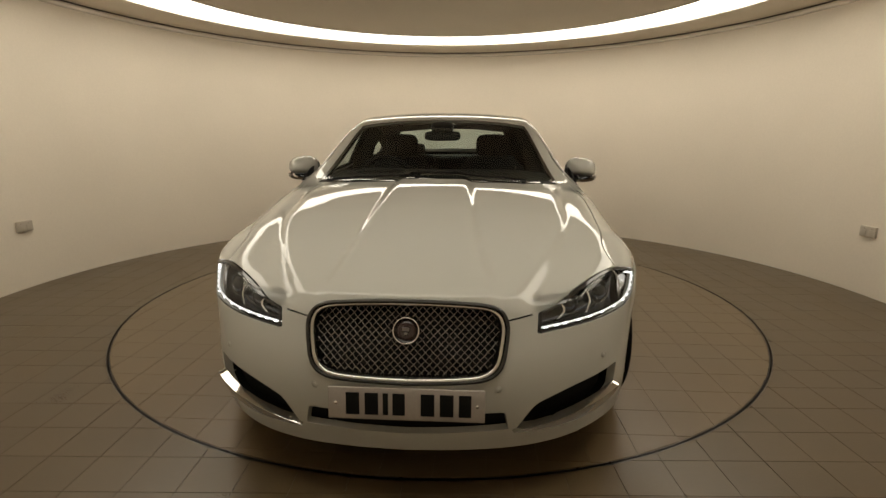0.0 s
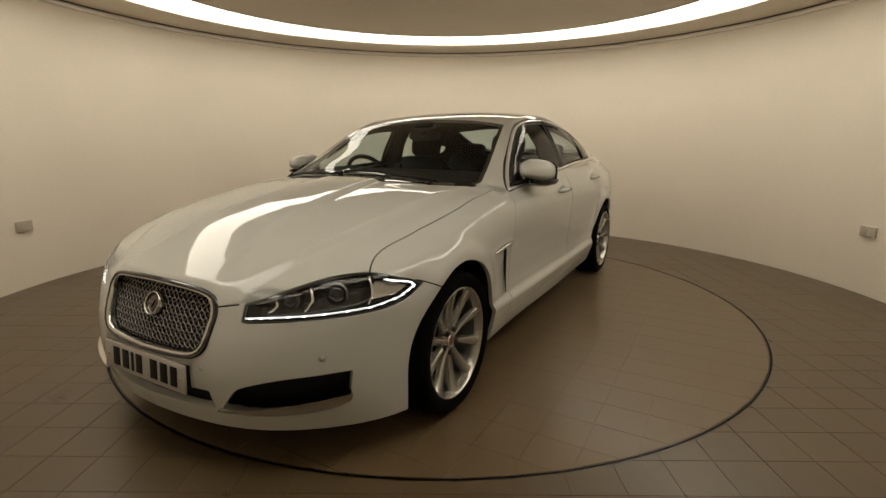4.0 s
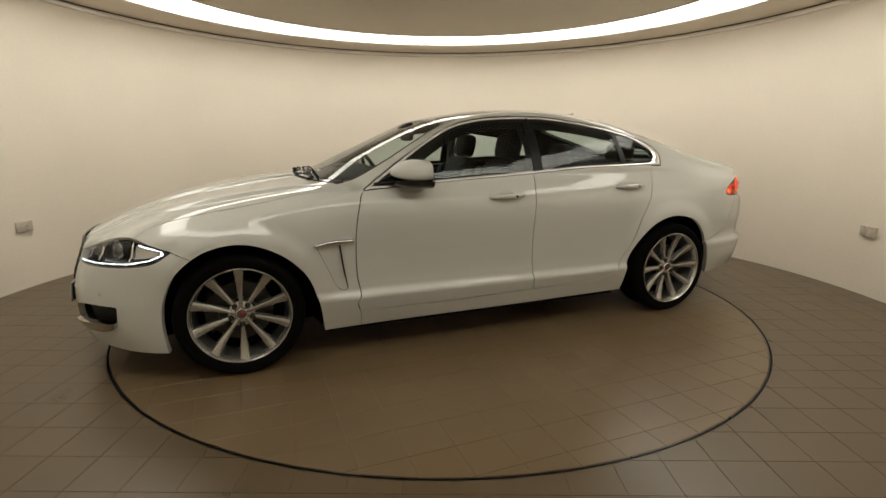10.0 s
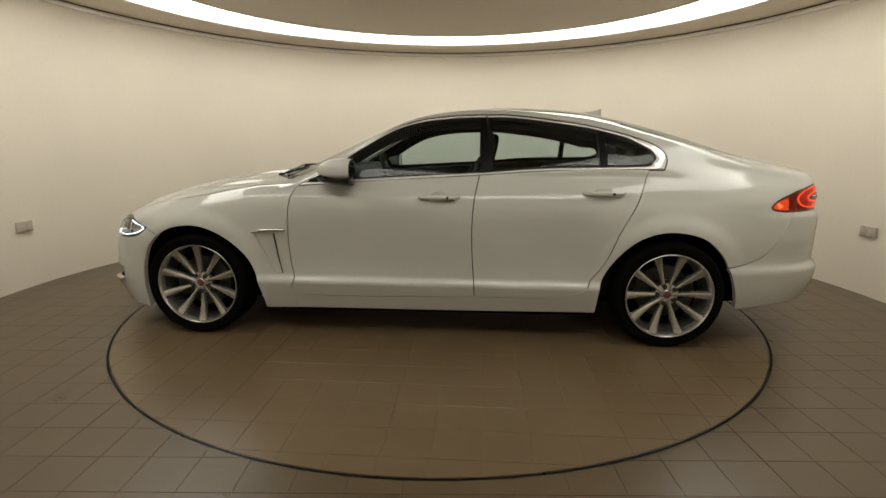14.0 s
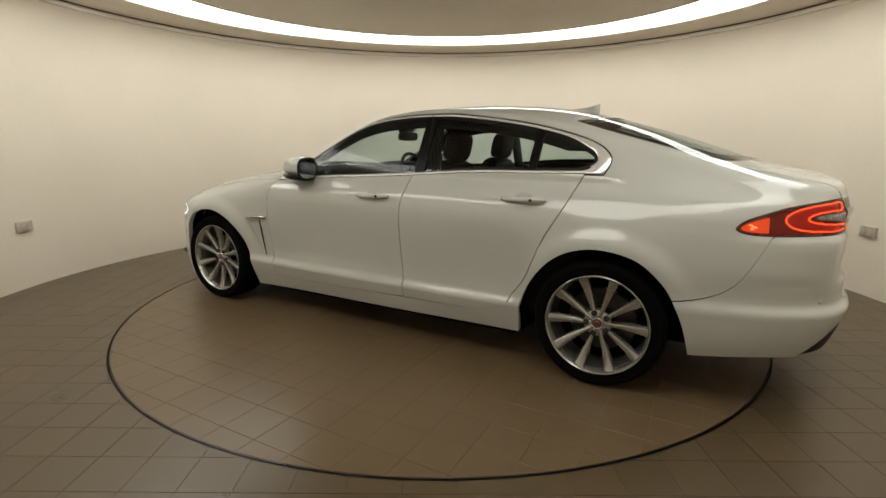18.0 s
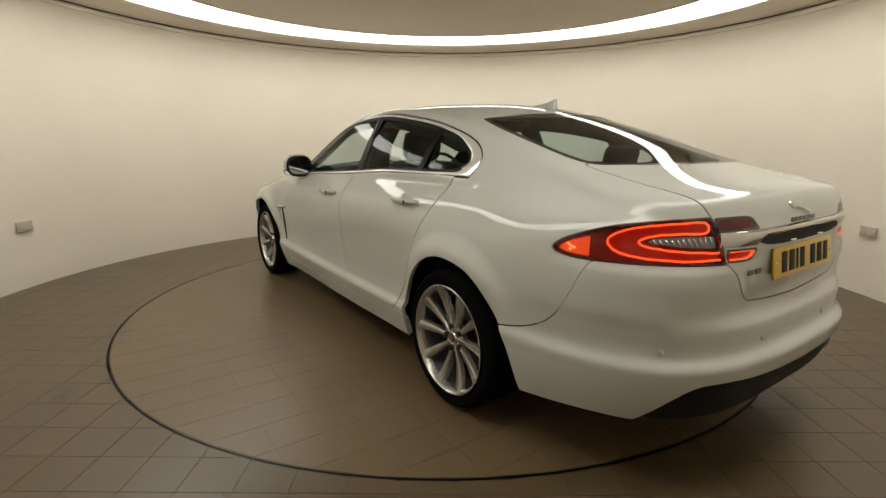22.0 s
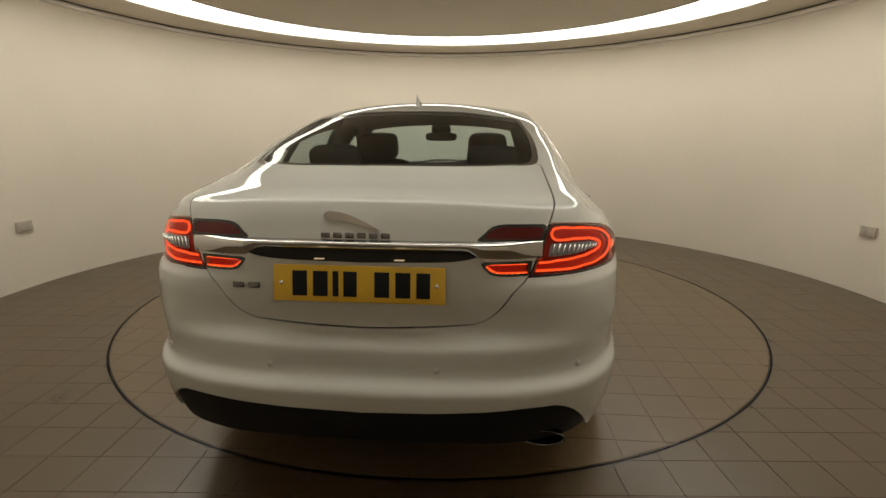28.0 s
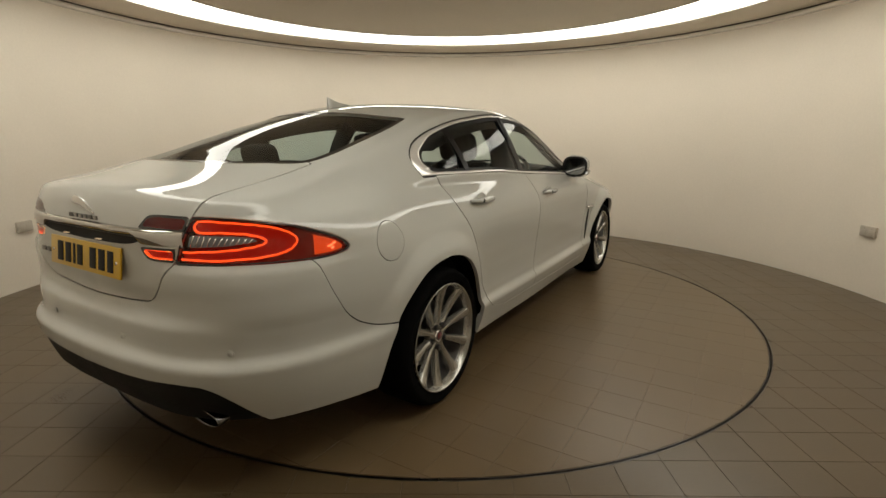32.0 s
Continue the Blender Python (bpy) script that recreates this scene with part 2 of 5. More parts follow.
def tile_shape(cx, cy, size, f):
    """Outline of one square tile, its sides split so that a round cut follows the circle."""
    h = size / 2
    n = 4
    c = [(-h, -h), (h, -h), (h, h), (-h, h)]
    pts = []
    for i in range(4):
        a, b = c[i], c[(i + 1) % 4]
        pts += [(cx + a[0] + (b[0] - a[0]) * k / n, cy + a[1] + (b[1] - a[1]) * k / n) for k in range(n)]
    if min(f(p) for p in pts) >= 0:
        return [(cx + x, cy + y) for x, y in c]
    r = clip_poly(pts, f)
    return r if len(r) > 2 else None


def tile_mesh(bm, pts, ztop, depth=0.005, chamfer=0.0007):
    mx = sum(p[0] for p in pts) / len(pts)
    my = sum(p[1] for p in pts) / len(pts)
    lo, hi, top = [], [], []
    for x, y in pts:
        dx, dy = x - mx, y - my
        d = max(math.hypot(dx, dy), 1e-4)
        k = max(0.0, 1 - chamfer * 1.4 / d)
        lo.append(bm.verts.new((x, y, ztop - depth)))
        hi.append(bm.verts.new((x, y, ztop - 0.0006)))
        top.append(bm.verts.new((mx + dx * k, my + dy * k, ztop)))
    n = len(pts)
    bm.faces.new(top)
    for i in range(n):
        j = (i + 1) % n
        bm.faces.new((lo[i], lo[j], hi[j], hi[i]))
        bm.faces.new((hi[i], hi[j], top[j], top[i]))


def lay_tiles(parent, pitch, phase_x, phase_y, reach, f, near, limit=295, joint=0.0019, mat=None):
    """Tiles in a square grid where f holds; those ranked first by near() are parts of their own."""
    cells = []
    n = int(reach / pitch) + 2
    for i in range(-n, n):
        for j in range(-n, n):
            cx, cy = phase_x + (i + 0.5) * pitch, phase_y + (j + 0.5) * pitch
            pts = tile_shape(cx, cy, pitch - joint, f)
            if pts:
                ar = abs(sum(p[0] * q[1] - q[0] * p[1] for p, q in zip(pts, pts[1:] + pts[:1]))) / 2
                if ar > 0.0012:
                    cells.append((near(cx, cy), cx, cy, pts))
    cells.sort(key=lambda c: c[0])
    square = None
    for _, cx, cy, pts in cells[:limit]:
        whole = len(pts) == 4 and abs(max(p[0] for p in pts) - min(p[0] for p in pts) - pitch + joint) < 1e-5 and abs(pts[0][1] - pts[1][1]) < 1e-6 and abs(pts[2][1] - pts[3][1]) < 1e-6 and abs(pts[3][0] - pts[0][0]) < 1e-6 and abs(pts[1][0] - pts[2][0]) < 1e-6
        if whole and square:
            ob = new("tile", square)
            ob.parent = parent
            ob.location = (cx, cy, 0)
            continue
        bm = bmesh.new()
        tile_mesh(bm, [(x - cx, y - cy) for x, y in pts], 0.0)
        ob = part("tile", bm, mat or M_TILE, parent, "", False)
        ob.location = (cx, cy, 0)
        if whole:
            square = ob.data
    bm = bmesh.new()
    for _, cx, cy, pts in cells[limit:]:
        tile_mesh(bm, pts, 0.0)
    tagged(part("tile_field", bm, mat or M_TILE, parent, "", False), kind="stuff")


bm = bmesh.new()
lathe(bm, [(TABLE_R + 0.010, -0.0022), (ROOM_R + 0.11, -0.0022), (ROOM_R + 0.11, -0.1), (TABLE_R + 0.010, -0.1)], 160, "z", closed=True)
box(bm, 0, -3.435, -0.0498, 2 * gx + 0.3, 2.07, 0.09)
floor = structure("floor", finish(bm), M_GROUT, "beige brown square ceramic tiles with dark joints", "floor")
FLOOR_TURN = -0.5


def outside_table(p):
    r = math.hypot(p[0], p[1])
    passage = min(gx - abs(p[0]), -1.0 - p[1], p[1] - gy + 1.08)
    return min(r - (TABLE_R + 0.0165), max(ROOM_R - 0.004 - r, passage))


floor.rotation_euler = (0, 0, radians(FLOOR_TURN))
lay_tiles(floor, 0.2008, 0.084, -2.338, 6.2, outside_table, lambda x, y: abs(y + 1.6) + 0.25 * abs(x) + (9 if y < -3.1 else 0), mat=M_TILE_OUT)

# steel angle round the pit
bm = bmesh.new()
lathe(bm, [(TABLE_R + 0.0115, -0.05), (TABLE_R + 0.0115, 0.0005), (TABLE_R + 0.0150, 0.0005), (TABLE_R + 0.0150, -0.05)], 200, "z", closed=True)
structure("pit_edge", sharp(finish(bm)), M_STEEL, "thin steel edging round the turntable pit", "edging", True)
# black sheet put in for the shade down the gap
bm = bmesh.new()
lathe(bm, [(TABLE_R - 0.05, -0.035), (TABLE_R + 0.0113, -0.035)], 120, "z")
structure("pit_floor", finish(bm), M_PIT, "black sheet for the shade in the gap round the turntable", "gap")

turntable = tagged(empty("turntable"), "round turntable paved with beige square tiles", "turntable")
bm = bmesh.new()
lathe(bm, [(0.001, -0.0020), (TABLE_R - 0.006, -0.0020), (TABLE_R - 0.006, -0.03), (0.001, -0.03)], 160, "z")
part("deck_plate", finish(bm), M_GROUT_DISC, turntable, "", False)
bm = bmesh.new()
lathe(bm, [(TABLE_R - 0.003, -0.03), (TABLE_R - 0.003, -0.0005), (TABLE_R, -0.0005), (TABLE_R, -0.03)], 200, "z", closed=True)
part("rim", sharp(finish(bm)), M_STEEL, turntable, "steel rim")
for m_, ob_ in ((M_TILE, turntable), (M_TILE_OUT, floor)):
    for n_ in m_.node_tree.nodes:
        if n_.type == "TEX_COORD":
            n_.object = ob_                # stains run on from tile to tile
lay_tiles(turntable, 0.2025, -0.112, -0.095, 2.4, lambda p: TABLE_R - 0.005 - math.hypot(p[0], p[1]), lambda x, y: -abs(y) - 0.3 * abs(x), joint=0.0015)

# ---------------------------------------------------------------- the car: one body surface, cut into its panels
# Car space: x forward, y to the car's left, z up, origin on the ground between the wheels' middles.

def curve(*knots):
    """A smooth function through (x, y) knots, x in any order."""
    k = sorted(knots)
    xs = np.array([p[0] for p in k], float)
    ys = np.array([p[1] for p in k], float)
    d = np.diff(ys) / np.diff(xs)
    m = np.empty(len(xs))
    m[0], m[-1] = d[0], d[-1]
    w1, w2 = np.diff(xs)[1:], np.diff(xs)[:-1]
    m[1:-1] = (d[:-1] * w1 + d[1:] * w2) / (w1 + w2)

    def f(x):
        x = np.clip(np.asarray(x, float), xs[0], xs[-1])
        i = np.clip(np.searchsorted(xs, x) - 1, 0, len(xs) - 2)
        h = xs[i + 1] - xs[i]
        t = (x - xs[i]) / h
        return ((2 * t ** 3 - 3 * t ** 2 + 1) * ys[i] + (t ** 3 - 2 * t ** 2 + t) * h * m[i]
                + (-2 * t ** 3 + 3 * t ** 2) * ys[i + 1] + (t ** 3 - t ** 2) * h * m[i + 1])
    return f


def smoothstep(a, b, x):
    t = np.clip((x - a) / (b - a), 0, 1)
    return t * t * (3 - 2 * t)


def ring_of(knots, n=10):
    """A smooth closed outline through 2D knots (a third value of 1 keeps a corner sharp)."""
    out = []
    k = len(knots)
    for i in range(k):
        p0, p1, p2, p3 = (knots[(i + j - 1) % k] for j in range(4))
        c1, c2 = len(p1) > 2, len(p2) > 2
        for j in range(n):
            t = j / n
            r = []
            for a in range(2):
                m1 = (p2[a] - p1[a]) if c1 else (p2[a] - p0[a]) / 2
                m2 = (p2[a] - p1[a]) if c2 else (p3[a] - p1[a]) / 2
                r.append((2 * t ** 3 - 3 * t ** 2 + 1) * p1[a] + (t ** 3 - 2 * t ** 2 + t) * m1 + (-2 * t ** 3 + 3 * t ** 2) * p2[a] + (t ** 3 - t ** 2) * m2)
            out.append(r)
    return np.array(out)


def inside(poly, u, v):
    """Signed distance to a closed outline, positive inside."""
    u, v = np.asarray(u, float), np.asarray(v, float)
    sh = u.shape
    p = np.stack([u.ravel(), v.ravel()], -1)
    d2 = np.full(len(p), 1e9)
    odd = np.zeros(len(p), bool)
    for a, b in zip(poly, np.roll(poly, -1, 0)):
        e = b - a
        w = p - a
        t = np.clip((w @ e) / max(e @ e, 1e-12), 0, 1)
        q = w - t[:, None] * e
        d2 = np.minimum(d2, (q * q).sum(1))
        if a[1] != b[1]:
            c = ((a[1] > p[:, 1]) != (b[1] > p[:, 1])) & (p[:, 0] < (b[0] - a[0]) * (p[:, 1] - a[1]) / (b[1] - a[1]) + a[0])
            odd ^= c
    return (np.where(odd, 1, -1) * np.sqrt(d2)).reshape(sh)


# outline of the body in plan at its widest
PLAN = [(2.350, 0), (2.338, .20), (2.300, .40), (2.222, .575), (2.10, .722), (1.93, .842), (1.70, .910), (1.45, .922), (1.1, .924), (.7, .927), (0, .935),
        (-.7, .936), (-1.2, .934), (-1.5, .930), (-1.8, .908), (-2.05, .872), (-2.25, .814), (-2.405, .70), (-2.493, .53), (-2.534, .29), (-2.545, 0)]
_px, _py = np.array(PLAN).T
_ps = np.concatenate([[0], np.cumsum(np.hypot(np.diff(_px), np.diff(_py)))])
plan_x, plan_y = curve(*zip(_ps, _px)), curve(*zip(_ps, _py))
S_END = _ps[-1]
_ss = np.linspace(0, S_END, 2000)


def s_at_x(x):
    return float(np.interp(-x, -plan_x(_ss), _ss))


def s_front(y):
    m = _ss < s_at_x(1.6)
    return float(np.interp(y, plan_y(_ss[m]), _ss[m]))


def s_rear(y):
    m = _ss > s_at_x(-1.7)
    return float(np.interp(-y, -plan_y(_ss[m]), _ss[m]))


# how far each height of the wall lies inside that outline, station by station
_nose = ((.12, .055), (.25, .012), (.36, .0), (.50, .022), (.62, .065), (.75, .115), (.90, .19), (1.02, .3))
_rear = ((.12, .14), (.25, .068), (.36, .020), (.42, .005), (.455, .001), (.470, .0), (.482, .003), (.492, .012), (.502, .025), (.512, .033), (.53, .037), (.57, .038), (.596, .039), (.605, .0405), (.610, .0435), (.616, .050), (.630, .065), (.644, .079), (.652, .083), (.660, .084), (.75, .071), (.90, .068), (1.02, .092))
_door = ((.12, .085), (.25, .036), (.335, .010), (.358, .005), (.368, .007), (.394, .024), (.43, .028), (.56, .023), (.66, .013), (.80, .003), (.83, .004), (.855, .008), (.875, .0135), (.90, .023), (.925, .036), (.96, .059), (1.02, .104))
STATIONS = [(0.0, _nose),
            (s_front(.45), ((.12, .06), (.25, .016), (.36, .005), (.50, .02), (.62, .06), (.75, .10), (.90, .18), (1.02, .3))),
            (s_front(.72), ((.12, .055), (.25, .015), (.36, .006), (.50, .012), (.62, .03), (.75, .075), (.90, .17), (1.02, .3))),
            (s_at_x(1.75), ((.12, .022), (.25, .008), (.36, .004), (.50, .006), (.62, .0), (.75, .012), (.90, .09), (1.02, .2))),
            (s_at_x(1.45), ((.12, .045), (.25, .016), (.36, .006), (.50, .006), (.62, .004), (.75, .012), (.90, .07), (1.02, .15))),
            (s_at_x(.90), tuple((z, d + (.012 if z > .9 else 0)) for z, d in _door)),
            (s_at_x(-.3), _door),
            (s_at_x(-1.0), _door),
            (s_at_x(-1.5), ((.12, .05), (.25, .020), (.36, .008), (.50, .007), (.62, .008), (.75, .012), (.80, .023), (.85, .040), (.89, .060), (.95, .090), (1.02, .142))),
            (s_at_x(-1.9), ((.12, .09), (.25, .034), (.36, .010), (.43, .004), (.465, .001), (.482, .004), (.495, .010), (.508, .015), (.53, .017), (.56, .015), (.66, .008), (.75, .010), (.84, .018), (.89, .029), (.93, .050), (1.02, .12))),
            (s_rear(.70), ((.12, .12), (.25, .06), (.36, .018), (.42, .005), (.455, .001), (.470, .0), (.482, .003), (.492, .011), (.502, .022), (.512, .029), (.53, .032), (.60, .030), (.70, .029), (.78, .031), (.80, .036), (.814, .047), (.824, .055), (.84, .057), (.90, .056), (1.02, .095))),
            (s_rear(.35), _rear), (S_END, _rear)]
LEVELS = np.linspace(.12, 1.02, 181)
_at = [curve(*k)(LEVELS) for _, k in STATIONS]
_rows = [curve(*[(st[0], float(a[k])) for st, a in zip(STATIONS, _at)]) for k in range(len(LEVELS))]
zt = curve((2.36, .648), (2.27, .691), (2.2, .7225), (2.09, .771), (1.93, .838), (1.68, .909), (1.45, .953), (1.25, .984), (1.05, 1.009), (.95, 1.030), (.71, 1.142), (.51, 1.232), (.31, 1.318),
           (.16, 1.372), (-.09, 1.425), (-.37, 1.449), (-.52, 1.454), (-.8, 1.446), (-1.04, 1.424), (-1.27, 1.382), (-1.47, 1.332), (-1.66, 1.277), (-1.86, 1.21), (-2.0, 1.16),
           (-2.1, 1.128), (-2.25, 1.092), (-2.38, 1.068), (-2.46, 1.050), (-2.6, 1.01))
yr = curve((2.36, .50), (2.2, .58), (2.0, .68), (1.75, .735), (1.45, .765), (1.1, .80), (.8, .81), (.58, .757), (.41, .713), (.22, .660), (.06, .636), (-.14, .627), (-.41, .629), (-.6, .629),
           (-.93, .632), (-1.18, .640), (-1.35, .650), (-1.6, .658), (-1.9, .66), (-2.1, .69), (-2.3, .66), (-2.6, .6))
zr = curve((2.36, .50), (2.2, .625), (2.0, .748), (1.75, .832), (1.45, .892), (1.1, .942), (.8, .972), (.58, 1.085), (.41, 1.193), (.22, 1.305), (.06, 1.363), (-.14, 1.396), (-.41, 1.407), (-.6, 1.399),
           (-.93, 1.351), (-1.18, 1.303), (-1.35, 1.255), (-1.6, 1.195), (-1.9, 1.105), (-2.1, 1.055), (-2.3, 1.035), (-2.6, .95))
z0 = curve((0.0, .664), (s_front(.45), .645), (s_front(.7), .690), (s_at_x(1.93), .725), (s_at_x(1.75), .762), (s_at_x(1.45), .815), (s_at_x(1.1), .880), (s_at_x(.8), .935), (s_at_x(.4), .980),
           (s_at_x(-.3), 1.020), (s_at_x(-.75), 1.045), (s_at_x(-1.2), 1.055), (s_at_x(-1.45), 1.03), (s_at_x(-1.8), .985), (s_at_x(-2.1), .965), (s_rear(.66), .968), (s_rear(.4), .985), (S_END, .99))


FOLD = curve((.8, .66), (1.05, .650), (1.45, .620), (1.74, .585), (1.94, .515), (2.07, .455), (2.16, .404), (2.24, .350), (2.4, .30))         # where the bonnet turns down to the wings
CREASE = curve((.8, .175), (1.05, .185), (1.3, .200), (1.7, .218), (1.95, .238), (2.2, .29), (2.4, .31))          # edge of the bonnet's raised middle


def top(x, y):
    """Height of bonnet, screen, roof and boot over the plan."""
    a = np.abs(y)
    u = np.minimum(a / yr(x), 1.15)
    k = 0.9 * smoothstep(.95, 1.25, x)                    # bonnet: nearly flat inside the fold, a short fall outside it, then the wing's top
    step = smoothstep(FOLD(x) - .012, FOLD(x) + .040, a)
    base = zt(x) - (zt(x) - zr(x)) * ((1 - k) * u ** (2.3 + 1.0 * smoothstep(-1.8, -2.15, x)) + k * (.38 * u * u + .32 * u ** 5 + .30 * step * (1 - .5 * smoothstep(2.06, 2.25, x))))
    w = CREASE(x)
    bulge = 0.0150 * smoothstep(w + .030, w - .022, a) * smoothstep(2.36, 2.1, x) * smoothstep(.82, 1.06, x)
    return base + bulge


NS, NW, NA, NB = 360, 112, 18, 72


def build_surface():
    s = np.linspace(0, S_END, NS + 1)
    bx, by = plan_x(s), plan_y(s)
    bx[0], by[0], by[-1] = 2.35, 0, 0
    cx = np.where(bx > 1.5, 1.5 + (bx - 1.5) * .25, np.where(bx < -1.85, -1.85 + (bx + 1.85) * .2, bx))
    P = np.zeros((NS + 1, NW + NA + NB + 1, 3))
    for i in range(NS + 1):
        dx, dy = cx[i] - bx[i], -by[i]
        full = math.hypot(dx, dy)
        dx, dy = dx / full, dy / full
        zb = .125
        z = zb + (z0(s[i]) - zb) * np.linspace(0, 1, NW + 1)
        d = np.interp(z, LEVELS, np.array([float(r(s[i])) for r in _rows]))
        # rail: inset at which the crown begins
        x_here = bx[i]
        if abs(dy) > .97:
            dr = by[i] - float(yr(x_here))
        else:
            dr = .11
            k = np.clip((abs(dy) - .6) / .37, 0, 1)
            dr = (1 - k) * .11 + k * max(by[i] - float(yr(x_here)), .06)
        dr = max(dr, d[-1] + .03)
        rx, ry = bx[i] + dx * dr, by[i] + dy * dr
        zrr = float(top(rx, ry))
        ta = np.linspace(0, 1, NA + 1)[1:]
        swell = .012 * (1 if .9 > x_here > -1.5 else .2) - .030 * float(smoothstep(-1.42, -1.9, x_here) * smoothstep(-2.22, -2.02, x_here))
        da = d[-1] + (dr - d[-1]) * ta - swell * np.sin(np.pi * ta)
        za = z[-1] + (zrr - z[-1]) * ta
        tb = np.linspace(0, 1, NB + 1)[1:]
        db = dr + (full - dr) * tb
        xb, yb = bx[i] + dx * db, by[i] + dy * db
        zb_ = top(xb, yb)
        dd = np.concatenate([d, da, db])
        zz = np.concatenate([z, za, zb_])
        cabin = smoothstep(1.02, .8, x_here) * smoothstep(-1.62, -1.40, x_here)
        j = np.arange(len(dd))
        wb = np.exp(-((j - NW) / (13.0 - 9.0 * smoothstep(1.35, 1.8, x_here) - 8.0 * smoothstep(-1.2, -1.5, x_here))) ** 2) * (1 - .97 * cabin) * (1 - .6 * smoothstep(-1.2, -1.5, x_here))
        wr = np.exp(-((j - NW - NA) / 6.0) ** 2) * (.55 * cabin + (.9 - .8 * smoothstep(1.9, 2.15, x_here)) * (1 - cabin))
        w = np.clip(np.maximum(wb, wr), 0, 1)
        w[0] = w[-1] = 0
        for _ in range(16):
            for arr in (dd, zz):
                lap = np.zeros_like(arr)
                lap[1:-1] = (arr[:-2] + arr[2:]) / 2 - arr[1:-1]
                arr += w * lap * .8
        P[i, :, 0], P[i, :, 1], P[i, :, 2] = bx[i] + dx * dd, by[i] + dy * dd, zz
    # flared wheel arches
    for wx in (1.4545, -1.4545):
        r = np.hypot(P[..., 0] - wx, P[..., 2] - .334)
        P[..., 1] += .024 * (1 - smoothstep(.40, .495, r)) * smoothstep(.3, .6, P[..., 1]) * smoothstep(.92, .80, P[..., 2]) * smoothstep(.0, .95, (P[..., 2] - .334) / np.maximum(r, .05))
    # even out the rear pillars lengthwise
    wi = (smoothstep(-1.15, -1.5, bx) * smoothstep(0, .25, by) * (.25 + .75 * smoothstep(-2.46, -2.2, bx)))[1:-1, None, None]
    wj = smoothstep(NW - 2, NW + 5, np.arange(P.shape[1]))[None, :, None]
    for _ in range(70):
        P[1:-1] += wi * wj * .5 * ((P[:-2] + P[2:]) / 2 - P[1:-1])
    P[0, :, 1] = 0
    P[-1, :, 1] = 0
    P[:, -1, 1] = 0
    return s, P


S_ARR, BODY = build_surface()
BX, BY, BZ = BODY[..., 0], BODY[..., 1], BODY[..., 2]
VV = np.repeat(np.arange(BODY.shape[1])[None], BODY.shape[0], 0)


def cut(fs, sides=(1,), push=0.0, P=None):
    """A mesh of that part of the body surface where all fs are >= 0, for the left (1) and or right (-1) half."""
    P = BODY if P is None else P
    F = np.stack(fs, -1)
    bm = bmesh.new()
    low = F.min(-1)
    q = np.stack([low[:-1, :-1], low[1:, :-1], low[1:, 1:], low[:-1, 1:]], -1)
    gone = np.zeros(q.shape[:2], bool)
    for k in range(F.shape[-1]):
        f = F[..., k]
        gone |= (np.maximum(np.maximum(f[:-1, :-1], f[1:, :-1]), np.maximum(f[1:, 1:], f[:-1, 1:])) < 0)
    whole = (q.min(-1) >= 0)
    for side in sides:
        seen = {}

        def vert(p):
            key = (round(p[0], 5), round(p[1], 5), round(p[2], 5))
            if key not in seen:
                seen[key] = bm.verts.new((p[0], p[1] * side, p[2]))
            return seen[key]

        for i, j in zip(*np.nonzero(~gone)):
            c = [(i, j), (i + 1, j), (i + 1, j + 1), (i, j + 1)]
            if whole[i, j]:
                poly = [P[a] for a in c]
            else:
                poly = [(P[a], F[a]) for a in c]
                for k in range(F.shape[-1]):
                    out = []
                    for n_, (p, f) in enumerate(poly):
                        p2, f2 = poly[(n_ + 1) % len(poly)]
                        if f[k] >= 0:
                            out.append((p, f))
                        if (f[k] >= 0) != (f2[k] >= 0):
                            t = f[k] / (f[k] - f2[k])
                            out.append((p + t * (p2 - p), f + t * (f2 - f)))
                    poly = out
                    if len(poly) < 3:
                        break
                if len(poly) < 3:
                    continue
                poly = [p for p, _ in poly]
            vs = []
            for p in poly:
                v = vert(p)
                if v not in vs:
                    vs.append(v)
            if len(vs) > 2:
                try:
                    bm.faces.new(vs[::-1] if side < 0 else vs)
                except ValueError:
                    pass
    if len(sides) > 1:
        bmesh.ops.remove_doubles(bm, verts=[v for v in bm.verts if abs(v.co.y) < 1e-4], dist=2e-4)
    bm.normal_update()
    if push:
        for v, n in [(v, v.normal.copy()) for v in bm.verts]:
            v.co += n * push
    return bm


def flange(bm, depth=0.014, rim=0.0025):
    """Turn the open edges inwards, as sheet metal is folded, with a small rounded lip."""
    bm.normal_update()
    edges = [e for e in bm.edges if len(e.link_faces) == 1]
    lip = {}
    for e in edges:
        for v in e.verts:
            if v not in lip:
                n = v.normal
                lip[v] = (bm.verts.new(v.co - n * depth),)
    for e in edges:
        a, b = e.verts
        f = e.link_faces[0]
        i = list(f.verts).index(a)
        if f.verts[(i + 1) % len(f.verts)] == b:
            a, b = b, a
        e.smooth = False
        bm.faces.new((a, b, lip[b][0], lip[a][0]))
    return bm


car = tagged(empty("car"), "white four-door saloon with silver ten-spoke wheels, standing on the turntable", "car")


def panel(name, fs, sides=(1,), mat=None, push=0.0, depth=0.014, parent=None, label=""):
    bm = cut(fs, sides, push)
    if depth:
        flange(bm, depth)
    return part(name, bm, mat or M_PAINT, parent or car, label)


